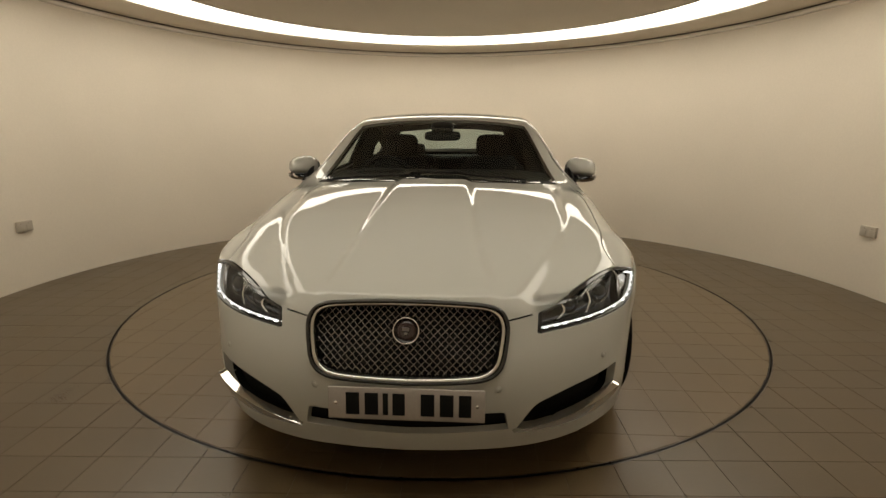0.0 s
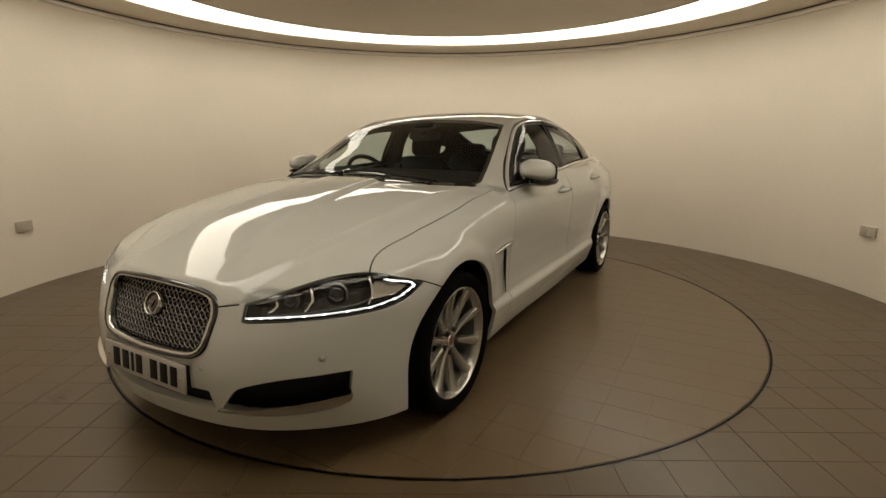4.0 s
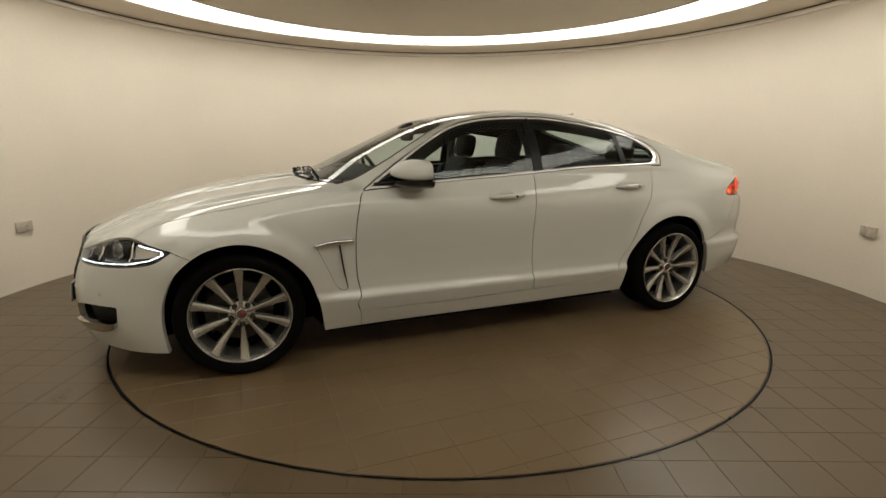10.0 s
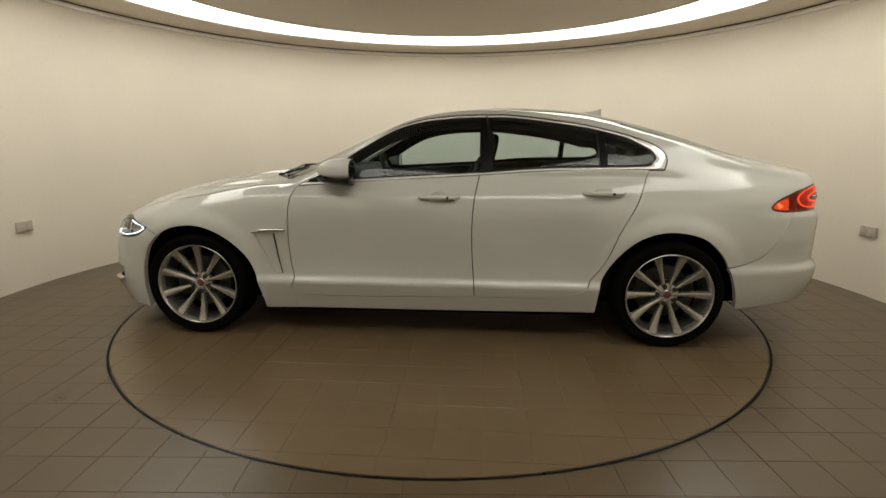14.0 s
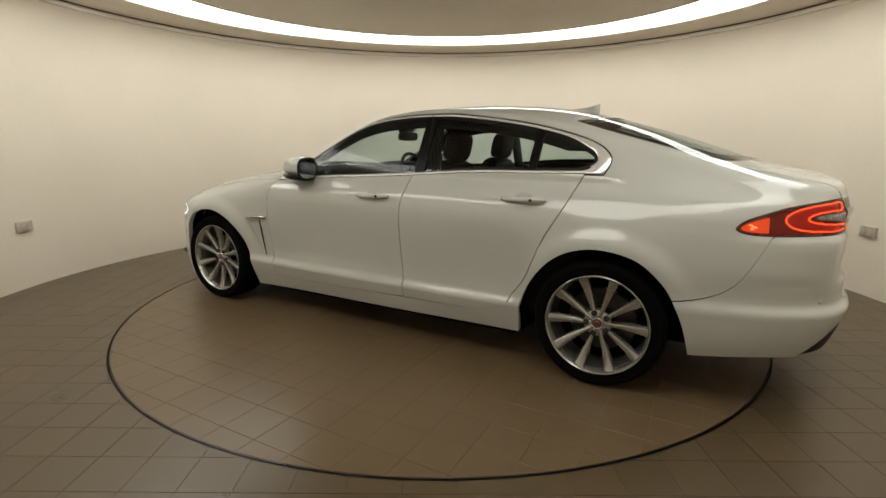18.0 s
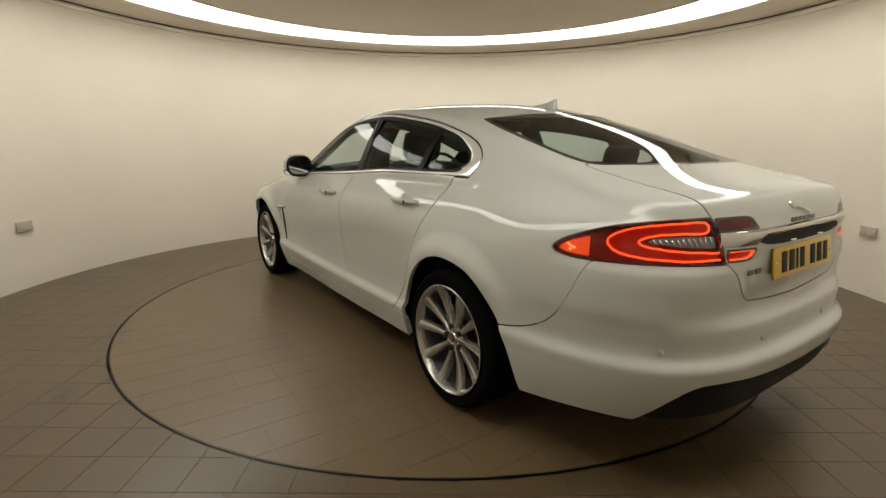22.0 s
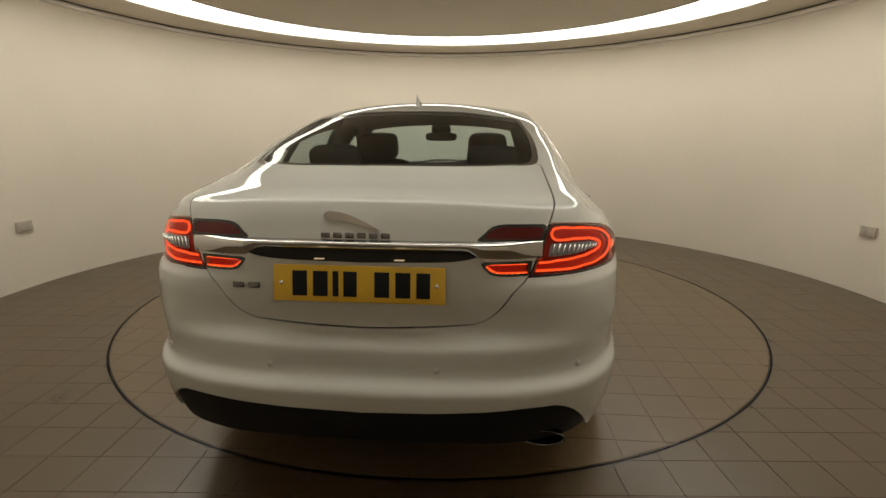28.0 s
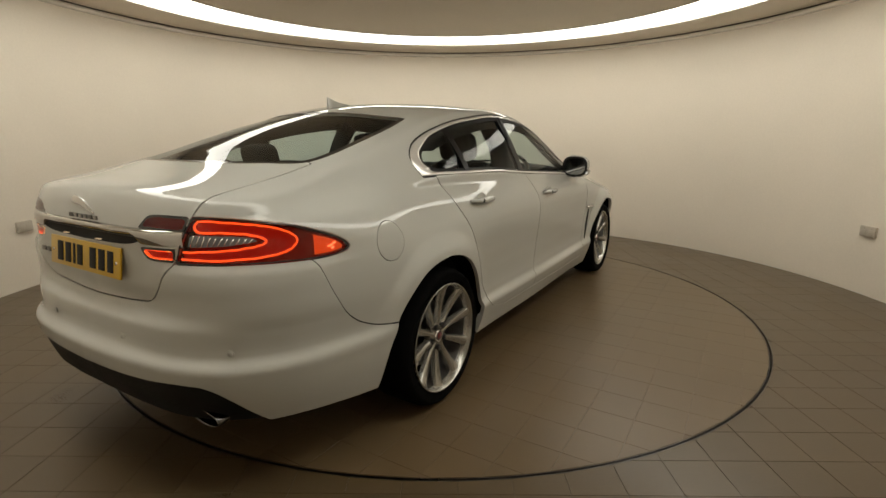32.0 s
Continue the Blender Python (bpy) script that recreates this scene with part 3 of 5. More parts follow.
# outlines that cut the surface
G = 0.0028                                               # half a shut line
BONNET_Y = curve((2.4, .95), (2.1, .95), (1.96, .80), (1.9, .766), (1.64, .776), (1.27, .80), (.9, .792), (.7, .79))
DOOR_F = curve((.15, .82), (.27, .825), (.32, .842), (.372, .825), (.467, .838), (.609, .845), (.734, .842), (.855, .824), (.93, .80), (.953, .785), (1.1, .70))
DOOR_M = curve((.15, -.30), (.30, -.30), (.56, -.283), (.733, -.28), (.90, -.293), (1.02, -.318), (1.1, -.33))
DOOR_R = curve((.15, -.60), (.29, -.75), (.325, -.90), (.42, -1.0), (.50, -1.06), (.60, -1.105), (.679, -1.135), (.90, -1.25), (1.037, -1.31), (1.1, -1.34))
DOOR_BOT = curve((.9, .272), (.42, .272), (-.3, .288), (-.75, .292), (-1.0, .30), (-1.3, .32))
BELT = curve((.85, .945), (.64, .962), (.40, .980), (-.29, 1.020), (-.72, 1.050), (-1.2, 1.061), (-1.5, 1.061))
ARCH_F = ring_of([(1.80, .10, 1), (1.818, .22), (1.824, .34), (1.803, .46), (1.733, .585), (1.61, .680), (1.47, .711), (1.34, .690), (1.22, .625), (1.12, .520), (1.068, .40), (1.04, .275), (1.02, .10, 1)])
ARCH_R = ring_of([(-1.03, .10, 1), (-1.04, .25), (-1.055, .40), (-1.12, .53), (-1.22, .640), (-1.34, .700), (-1.47, .712), (-1.62, .676), (-1.735, .580), (-1.80, .475), (-1.845, .36), (-1.872, .24), (-1.89, .10, 1)])
WIN_OUT = ring_of([(.775, .957, 1), (.58, 1.080), (.41, 1.190), (.22, 1.297), (.06, 1.346), (-.14, 1.372), (-.41, 1.380), (-.60, 1.369), (-.93, 1.325), (-1.18, 1.270), (-1.34, 1.216), (-1.415, 1.165), (-1.432, 1.12), (-1.41, 1.063, 1),
                   (-1.2, 1.062), (-.72, 1.052), (-.29, 1.022), (.40, .982), (.64, .965)])
WIN_IN = ring_of([(.70, .978, 1), (.56, 1.068), (.39, 1.178), (.21, 1.275), (.06, 1.322), (-.14, 1.348), (-.41, 1.355), (-.60, 1.344), (-.93, 1.300), (-1.18, 1.243), (-1.32, 1.190), (-1.365, 1.15), (-1.362, 1.115), (-1.30, 1.086),
                  (-1.2, 1.080), (-.72, 1.070), (-.29, 1.040), (.40, 1.000), (.64, .983)])
SCREEN = ring_of([(1.065, 0), (1.04, .3), (.985, .52), (.90, .655), (.83, .705), (.74, .692), (.58, .66), (.40, .62), (.23, .582), (.185, .55), (.165, .3), (.158, 0), (.165, -.3), (.185, -.55), (.23, -.582), (.40, -.62), (.58, -.66), (.74, -.692), (.83, -.705), (.90, -.655), (.985, -.52), (1.04, -.3)])
BACKLIGHT = ring_of([(-2.085, 0), (-2.07, .3), (-1.995, .47), (-1.92, .55), (-1.80, .577), (-1.60, .580), (-1.40, .565), (-1.22, .535), (-1.20, .51), (-1.27, .36), (-1.32, 0), (-1.27, -.36), (-1.20, -.51), (-1.22, -.535), (-1.40, -.565), (-1.60, -.580), (-1.80, -.577), (-1.92, -.55), (-1.995, -.47), (-2.07, -.3)])
# lamps in a turned coordinate (angle round the corner, height)
PHI_F = .6 * np.arctan2(BY, np.maximum(BX - 1.5, .05))
PHI_R = .6 * np.arctan2(BY, np.maximum(-1.6 - BX, .05))


def at_f(x, y, z):
    return (.6 * math.atan2(y, x - 1.5), z)


def at_r(x, y, z):
    return (.6 * math.atan2(y, -1.6 - x), z)


LAMP_F = ring_of([(*at_f(2.232, .442, .586), 1), at_f(2.191, .541, .593), at_f(2.10, .658, .599), at_f(1.94, .783, .609), at_f(1.823, .838, .632), (*at_f(1.742, .866, .684), 1), at_f(1.82, .815, .717), at_f(1.875, .781, .736), at_f(1.93, .736, .744),
                  at_f(2.018, .668, .733), at_f(2.115, .572, .697), at_f(2.19, .49, .663), (*at_f(2.212, .447, .650), 1)])
LAMP_R = ring_of([(*at_r(-2.47, .42, .826), 1), at_r(-2.36, .657, .828), at_r(-2.232, .775, .827), at_r(-2.1, .83, .827), at_r(-2.03, .848, .836), at_r(-2.006, .852, .856), at_r(-2.045, .832, .892), at_r(-2.133, .791, .928), at_r(-2.2, .755, .950),
                  at_r(-2.31, .668, .971), at_r(-2.38, .560, .981), (*at_r(-2.44, .45, .983), 1)])
LAMP_LID_UP = ring_of([(.552, .981, 1), (.48, .983), (.42, .983), (.385, .975), (.36, .952), (.338, .934, 1), (.44, .933), (.539, .931, 1)])
LAMP_LID_LOW = ring_of([(.510, .877, 1), (.43, .876), (.352, .874, 1), (.372, .848), (.402, .832), (.502, .831, 1)])
farch, rarch = inside(ARCH_F, BX, BZ), inside(ARCH_R, BX, BZ)
win = inside(WIN_OUT, BX, BZ)
lampf = np.where(BX > 1.65, inside(LAMP_F, PHI_F, BZ), -.5)
lampr = np.where(BX < -1.9, inside(LAMP_R, PHI_R, BZ), -.5)
low = VV <= NW + NA + 2                                  # below the crown
win = np.where(low, win, -.5)
win_in = np.where(low, inside(WIN_IN, BX, BZ), -.5)
crown = VV >= NW + NA - 3
screen = np.where(crown & (BX > 0), inside(SCREEN, BX, BY), -.5)
backlight = np.where(crown & (BX < -1), inside(BACKLIGHT, BX, BY), -.5)
SILL = BZ - np.interp(BX, [-2.2, -1.9, -1.05, 1.03, 1.8, 2.0, 2.2, 2.36], [.27, .24, .198, .175, .160, .162, .172, .180])

# --- sheet metal and glass
ON, OFF = 1.0, -1.0
M_PILLAR = material("satin_black", (0.004, 0.004, 0.004), 0.30, spec=0.12, grain=(200, 0.1))


def where(c):
    return np.where(c, ON, OFF)


GRILLE = ring_of([(0, .697), (.20, .690), (.300, .672), (.338, .625), (.334, .55), (.316, .485), (.27, .452), (.18, .443), (0, .440), (-.18, .443), (-.27, .452), (-.316, .485), (-.334, .55), (-.338, .625), (-.300, .672), (-.20, .690)])
grille = np.where(BX > 2.0, inside(GRILLE, BY, BZ), -.5)
SLOT = ring_of([(0, .333), (.335, .331, 1), (.35, .262, 1), (0, .255), (-.35, .262, 1), (-.335, .331, 1)])
slot = np.where(BX > 2.0, inside(SLOT, BY, BZ), -.5)
FOG = ring_of([(*at_f(2.292, .375, .262), 1), at_f(2.283, .43, .335), at_f(2.262, .48, .362), at_f(2.20, .58, .388), at_f(2.09, .69, .398), (*at_f(2.015, .752, .400), 1), (*at_f(2.02, .74, .300), 1), at_f(2.07, .69, .270), at_f(2.17, .60, .256), at_f(2.25, .47, .255)])
fog = np.where(BX > 1.8, inside(FOG, PHI_F, BZ), -.5)
front_line = .684 + (BX - 1.742) * .46 - BZ            # bumper below, wing above, from the lamp's tip to the arch
bonnet_in = BONNET_Y(BX) - BY
bonnet_low = BZ - np.maximum(.632 + .18 * (BY - .34), .60)
cowl = BX - (1.085 - .85 * BY ** 4)
LID_Y = curve((.60, .10), (.655, .29), (.664, .315), (.676, .345), (.698, .385), (.72, .41), (.783, .457), (.826, .497), (.89, .525), (.98, .557), (1.03, .575), (1.2, .575))
lid_in = LID_Y(BZ) - BY
lampr = np.minimum(lampr, -lid_in - .001)
lid_zone = np.minimum(lid_in, np.minimum(BZ - .656 - .18 * BY ** 2, -1.90 - BX))
BUMP = curve((-2.6, .83), (-2.17, .83), (-2.147, .82), (-2.1, .72), (-2.05, .628), (-2.0, .574), (-1.936, .537), (-1.8, .503), (-1.6, .50))
VAL = curve((0, .412), (.35, .420), (.55, .427), (.61, .421), (.66, .392), (.70, .34), (.722, .29), (.745, .235), (.80, .20), (.95, .19))
lid_up = np.where(BX < -2.2, inside(LAMP_LID_UP, BY, BZ), -.5)
lid_lo = np.where(BX < -2.2, inside(LAMP_LID_LOW, BY, BZ), -.5)
FLAP = (BX + 1.80) ** 2 + (BZ - .838) ** 2
fuel = .078 - np.sqrt(FLAP)
VENT = ring_of([(1.062, .668, 1), (.93, .662, 1), (.915, .56), (.892, .42, 1), (.915, .405), (.955, .43), (1.0, .53)])
vent = np.where(low, inside(VENT, BX, BZ), -.5)



# the side glass is one even barrel, free of the fold along the belt
_zone = (win_in > .01) & (BX < .30) & (BX > -1.03) & (BZ > BELT(BX) + .09) & (BZ < 1.32)
_gx, _gz = BX[_zone], BZ[_zone] - 1.12
GLASS_FIT = np.linalg.lstsq(np.stack([np.ones_like(_gx), _gx, _gx ** 2, _gz, _gx * _gz], -1), BY[_zone] + .55 * _gz ** 2, rcond=None)[0]


def bowed(bm, side, sink):
    """Bows the cut glass in bm to the barrel, fading into the body at the front corner and the quarter."""
    for v in bm.verts:
        x, y, z = v.co.x, v.co.y * side, v.co.z - 1.12
        even = float(np.dot(GLASS_FIT, (1, x, x * x, z, x * z))) - .55 * z * z + sink
        w = float(smoothstep(.62, .30, x) * smoothstep(-1.36, -1.12, x))
        v.co.y = side * (y + w * (max(min(even, y + .002) - y, -.04 + .026 * float(smoothstep(1.14, 1.24, v.co.z)))))
    bm.normal_update()
    return bm


def side_y(x, z):
    """Half breadth of the flank at that length and height."""
    k = NW + NA + 4
    i = min(max(int(np.searchsorted(-BX[:, 0], -x)), 1), NS)
    t = (x - BX[i, 0]) / (BX[i - 1, 0] - BX[i, 0])
    a, b = (np.interp(z, BZ[q, :k], BY[q, :k]) for q in (i, i - 1))
    return float(a + (b - a) * t)


panel("bonnet", [bonnet_in - G, bonnet_low - G, cowl, -lampf - .003, -grille - .003, where(BX > .7)], (1, -1))
panel("front_bumper", [where(BX > 1.5), np.maximum(front_line - G, np.where(BZ > .66, -1, BX - 1.9)), np.maximum(-bonnet_low - G, np.where(BY > .43, .1, -1)), -lampf - .003, -farch, SILL, -grille - .002, -slot, -fog, .70 - BZ], (1, -1), depth=.03)
for side in (1, -1):
    panel("front_wing", [where(BX > .7), np.maximum(np.maximum(-front_line - G, BZ - .70), 1.4 - BX), BX - DOOR_F(BZ) - G, -farch, SILL, np.maximum(-bonnet_in - G, .6 - BZ), -lampf - .003, where(VV <= NW + NA + 8), np.maximum(cowl + .13, .90 - BZ), -win, -vent], (side,), depth=.02)
    panel("front_door", [DOOR_F(BZ) - BX - G, BX - DOOR_M(BZ) - G, BELT(BX) - BZ, BZ - DOOR_BOT(BX) - G, where(low), -win], (side,))
    panel("rear_door", [DOOR_M(BZ) - BX - G, BX - DOOR_R(BZ) - G, BELT(BX) - BZ, BZ - DOOR_BOT(BX) - G, -rarch - .022, where(low), -win], (side,))
    panel("sill", [DOOR_F(BZ) - BX, BX + 1.3, DOOR_BOT(BX) - BZ - G, SILL, -rarch, -farch], (side,), depth=.03)
    body = [np.maximum(BZ - DOOR_BOT(BX) + G, -1.06 - BX), np.maximum(np.maximum(DOOR_R(BZ) - BX - G, BZ - BELT(BX) - G), where(VV >= NW + NA)), np.maximum(where(VV >= NW - 15), -BX - .70), -win - .008, -screen, -backlight, .86 - BX, -rarch, -lampr - .003, np.maximum(-lid_zone - G, BX + 1.7), np.where(BX > -1.62, 1.0, BZ - BUMP(BX) - G), SILL, np.maximum(BZ - .9, np.maximum(BX + 2.165, -1.0))]
    if side < 0:
        body.append(-fuel - .0015)
    panel("body_side", body, (side,), depth=.02)
    # window trim, glass and pillars
    bm = bmesh.new()
    rows = []
    for (xo, zo), (xi, zi) in zip(WIN_OUT, WIN_IN):
        row = []
        for k in range(9):
            t = k / 8
            t *= .55 + .45 * float(smoothstep(-1.18, -1.34, xo)) if zo > float(BELT(xo)) + .03 else .8
            x, z = xo + (xi - xo) * t, zo + (zi - zo) * t
            row.append(bm.verts.new((x, side * (side_y(x, z) - .003 + .0075 * math.sin(math.pi * k / 8) ** .6), z)))
        rows.append(row)
    for a, b in zip(rows, rows[1:] + rows[:1]):
        for k in range(8):
            bm.faces.new((a[k], a[k + 1], b[k + 1], b[k]))
    part("window_trim", finish(bm), M_BRIGHT, car, "polished chrome window surround")
    for nm, a, b in (("front_window", .9, -.335), ("rear_window", -.385, -1.035), ("quarter_window", -1.065, -1.6)):
        part(nm, bowed(cut([win_in + .006, a - BX, BX - b], (side,), -.005), side, -.006), M_DARKGLASS, car, "dark tinted side glass")
    part("centre_pillar", flange(cut([win_in + .006, -.325 - BX, BX + .395], (side,), -.001), .02), M_PILLAR, car, "satin black pillar")
    part("rear_pillar", flange(cut([win_in + .006, -1.028 - BX, BX + 1.072], (side,), -.001), .02), M_PILLAR, car, "satin black pillar")
    part("window_seal", cut([win + .010, .007 + .005 * smoothstep(-.4, -.9, BX) - win_in], (side,), -.004), M_BLACK, car, "black rubber seal")
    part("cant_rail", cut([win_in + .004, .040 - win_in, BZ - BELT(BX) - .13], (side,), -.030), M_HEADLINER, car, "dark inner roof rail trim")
    part("vent_panel", flange(cut([vent - .002, where(low)], (side,), -.006), .02), M_PAINT, car)
    # black bar painted as the slit's shade, and bright bar of the wing vent
    bm = bmesh.new()
    tube(bm, [(.934, side * .912, .665), (.926, side * .909, .60), (.915, side * .907, .52), (.895, side * .905, .415)], [.009, .008, .0065, .003], 8, .5)
    part("vent_slit_shade", bm, M_PIT, car, "black bar painted as the shade of a vertical air slit")
    bm = bmesh.new()
    tube(bm, [(1.075, side * .918, .668), (1.06, side * .920, .672), (1.0, side * .924, .684), (.95, side * .926, .689), (.87, side * .924, .690), (.86, side * .922, .690)], [.005, .010, .013, .014, .013, .009], 12, .75)
    part("vent_bar", bm, M_BLADE, car, "chrome vent bar")
panel("boot_lid", [lid_zone - G, -backlight, -lid_up, -lid_lo], (1, -1), depth=.02)
panel("fuel_flap", [fuel - .0015, where(low)], (-1,))
lid_hole = np.maximum(-lid_zone - G, BX + 1.7)
panel("rear_bumper", [BUMP(BX) - BZ - G, -1.60 - BX, lid_hole, -lampr - .003, -rarch, SILL, BZ - np.where(BX < -2.0, VAL(BY), 0)], (1, -1), depth=.03)
part("valance", flange(cut([where(BX < -2.0), VAL(BY) - BZ, BZ - .275, -2.05 - BX], (1, -1), -.012), .05), M_BLACK, car, "black plastic rear valance")
part("windscreen", cut([screen + .004], (1, -1), -.004), M_GLASS, car, "tinted windscreen")
part("screen_band", cut([screen + .004, .022 - screen], (1, -1), -.002), M_GLOSSBLACK, car, "black ceramic edge of the windscreen")
part("back_window", cut([backlight + .004], (1, -1), -.004), M_DARKGLASS, car, "tinted rear window")
part("back_band", cut([backlight + .004, .025 - backlight], (1, -1), -.002), M_GLOSSBLACK, car, "black ceramic edge of the rear window")
part("scuttle", flange(cut([-cowl + .02, where(BX > .75), where(crown), .02 - screen], (1, -1), -.012), .03), M_BLACK, car, "black plastic scuttle below the windscreen")

# near-black inner shell put in as the joints' shade, wheel housings, floor
part("inner_shell", cut([where(VV <= NW + 1), -farch - .01, -rarch - .01, -lampf, -lampr, -grille, -slot, -fog, -win + .0, SILL - .03], (1, -1), -.024), M_UNDER, car)
part("bonnet_inner", cut([where(VV > NW), bonnet_in + .02, cowl, -lampf], (1, -1), -.03), M_UNDER, car)
part("lid_inner", cut([where(VV > NW - 24), lid_zone + .02, -backlight], (1, -1), -.03), M_UNDER, car)
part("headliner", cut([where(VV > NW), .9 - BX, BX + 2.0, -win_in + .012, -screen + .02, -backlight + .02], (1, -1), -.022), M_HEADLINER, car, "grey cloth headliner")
bm = bmesh.new()
prof = [(2.12, .50, .165), (1.9, .60, .15), (1.82, .55, .15), (1.05, .55, .15), (1.0, .84, .155), (-1.0, .84, .165), (-1.05, .55, .165), (-1.85, .55, .18), (-1.95, .70, .24), (-2.36, .56, .30)]
a = [bm.verts.new((x, y, z)) for x, y, z in prof]
b = [bm.verts.new((x, -y, z)) for x, y, z in prof]
c = [bm.verts.new((x, y, .42)) for x, y, z in prof]
d = [bm.verts.new((x, -y, .42)) for x, y, z in prof]
for i in range(len(prof) - 1):
    bm.faces.new((a[i], a[i + 1], b[i + 1], b[i]))
    bm.faces.new((a[i], a[i + 1], c[i + 1], c[i]))
    bm.faces.new((b[i], b[i + 1], d[i + 1], d[i]))
part("underbody", bm, M_UNDER, car, "", False)
for x0 in (1.4545, -1.4545):
    for side in (1, -1):
        bm = bmesh.new()
        lathe(bm, [(.05, -.34), (.402, -.34), (.402, .0 if x0 > 0 else .04)], 40, "y", Matrix.Translation((x0 - (.012 if x0 > 0 else -.012), side * .80, .325)) @ Matrix.Diagonal((1, side, 1, 1)), a0=radians(-6), a1=radians(186))
        part("wheel_housing", bm, M_UNDER, car)

# --- wheels


def spoke_mesh(bm, a):
    """One tapering spoke with a raised face, from the hub to the rim."""
    rows = []
    for r, half, y, th in ((.036, .0110, .046, .030), (.060, .0100, .047, .030), (.085, .0110, .047, .030), (.13, .0145, .050, .028), (.19, .0195, .059, .026), (.235, .0240, .070, .022), (.2545, .0265, .0795, .020)):
        sec = [(-half - .004, y - th), (-half, y - .006), (-half * .86, y - .0015), (-half * .45, y + .0006), (half * .1, y), (half * .62, y - .0022), (half * .92, y - .006), (half, y - .010), (half + .004, y - th)]
        row = []
        for w, yy in sec:
            p = Vector((r, yy, w))
            q = Matrix.Rotation(-a, 3, "Y") @ p
            row.append(bm.verts.new(q))
        rows.append(row)
    for p, q in zip(rows, rows[1:]):
        for j in range(len(p) - 1):
            bm.faces.new((p[j], p[j + 1], q[j + 1], q[j]))


def make_wheel(turn, m, out=0.0):
    """Built with its outer face towards +y; m places it under the car."""
    w = empty("wheel", m)
    w.parent = car
    bm = bmesh.new()
    lathe(bm, [(.245, -.12), (.262, -.126), (.30, -.128), (.316, -.112), (.325, -.085), (.326, -.05), (.326, .05), (.325, .085), (.316, .110), (.306, .119), (.298, .1235), (.296, .1225), (.280, .124), (.268, .1195), (.256, .108), (.245, .10)], 72, "y")
    # tread grooves as ribs of the rings
    part("tyre", finish(bm), M_RUBBER, w, "black low-profile tyre")
    bm = bmesh.new()
    lathe(bm, [(.254, .094), (.2645, .108), (.2655, .1115), (.2635, .1130), (.2595, .1125), (.2550, .107), (.249, .093), (.245, .075)], 72, "y")
    rim = part("rim", sharp(finish(bm), 40), M_ALLOY, w, "silver alloy wheel rim")
    rim.scale = (.968, 1, .968)
    rim.location = (0, out, 0)
    bm = bmesh.new()
    lathe(bm, [(.246, .078), (.242, .05), (.236, -.02), (.238, -.11), (.25, -.118)], 60, "y")
    part("barrel", finish(bm), M_BARREL, rim, "wheel barrel with the shade behind the spokes in its colour")
    for k in range(10):
        bm = bmesh.new()
        spoke_mesh(bm, turn + 2 * math.pi * k / 10)
        bmesh.ops.translate(bm, verts=bm.verts, vec=(0, .022, 0))
        part("spoke", sharp(finish(bm), 30), M_ALLOY, rim)
    bm = bmesh.new()
    lathe(bm, [(.0, .060), (.030, .060), (.034, .066), (.048, .0665), (.070, .060), (.076, .035), (.0, .03)], 40, "y")
    part("hub", sharp(finish(bm), 30), M_ALLOY, rim)
    bm = bmesh.new()
    lathe(bm, [(.0, .0745), (.016, .0745), (.0165, .073)], 28, "y")
    part("cap_emblem", finish(bm), M_CAPRED, rim, "dark red wheel cap emblem")
    bm = bmesh.new()
    lathe(bm, [(.0165, .0725), (.0175, .0742), (.0235, .0740), (.0245, .071)], 28, "y")
    part("cap_ring", finish(bm), M_CAPDARK, rim, "dark ring of the wheel cap")
    bm = bmesh.new()
    lathe(bm, [(.0245, .066), (.0265, .0735), (.030, .0725), (.031, .066)], 28, "y")
    part("cap_edge", finish(bm), M_CHROME, rim, "chrome edge of the wheel cap")
    for k in range(5):
        a = turn + math.pi + 2 * math.pi * k / 5
        mm = Matrix.Rotation(-a, 4, "Y") @ Matrix.Translation((.057, 0, 0))
        bm = bmesh.new()
        lathe(bm, [(.0, .0785), (.006, .0785), (.0078, .076), (.0078, .066)], 6, "y", mm)
        part("wheel_nut", sharp(finish(bm), 25), M_NUT, rim, "dark wheel nut")
        # black disc on the hub; its colour stands for a recess's shade
        bm = bmesh.new()
        lathe(bm, [(.0, .0740), (.0125, .0742), (.0140, .0735), (.0140, .045)], 20, "y", mm)
        part("nut_recess_shade", finish(bm), M_PIT, rim, "black disc painted as the shade of a nut recess")
    bm = bmesh.new()
    lathe(bm, [(.07, -.005), (.16, -.005), (.163, -.010), (.163, -.03), (.07, -.03)], 48, "y")
    part("brake_disc", sharp(finish(bm), 30), M_DISC, w, "grey steel brake disc")
    bm = bmesh.new()
    lathe(bm, [(.0, .012), (.075, .012), (.08, -.03)], 32, "y")
    part("disc_bell", sharp(finish(bm), 30), M_DISC, w)
    bm = bmesh.new()
    lathe(bm, [(.115, .016), (.178, .016), (.186, .004), (.186, -.045), (.115, -.045)], 14, "y", closed=True, a0=radians(-35) if m.translation.x > 0 else radians(145), a1=radians(35) if m.translation.x > 0 else radians(215))
    part("brake_caliper", sharp(finish(bm), 30), M_DISC, w, "grey brake caliper")
    bm = bmesh.new()
    lathe(bm, [(.0, -.05), (.232, -.05)], 32, "y")
    part("back_plate", finish(bm), M_UNDER, w)
    return w


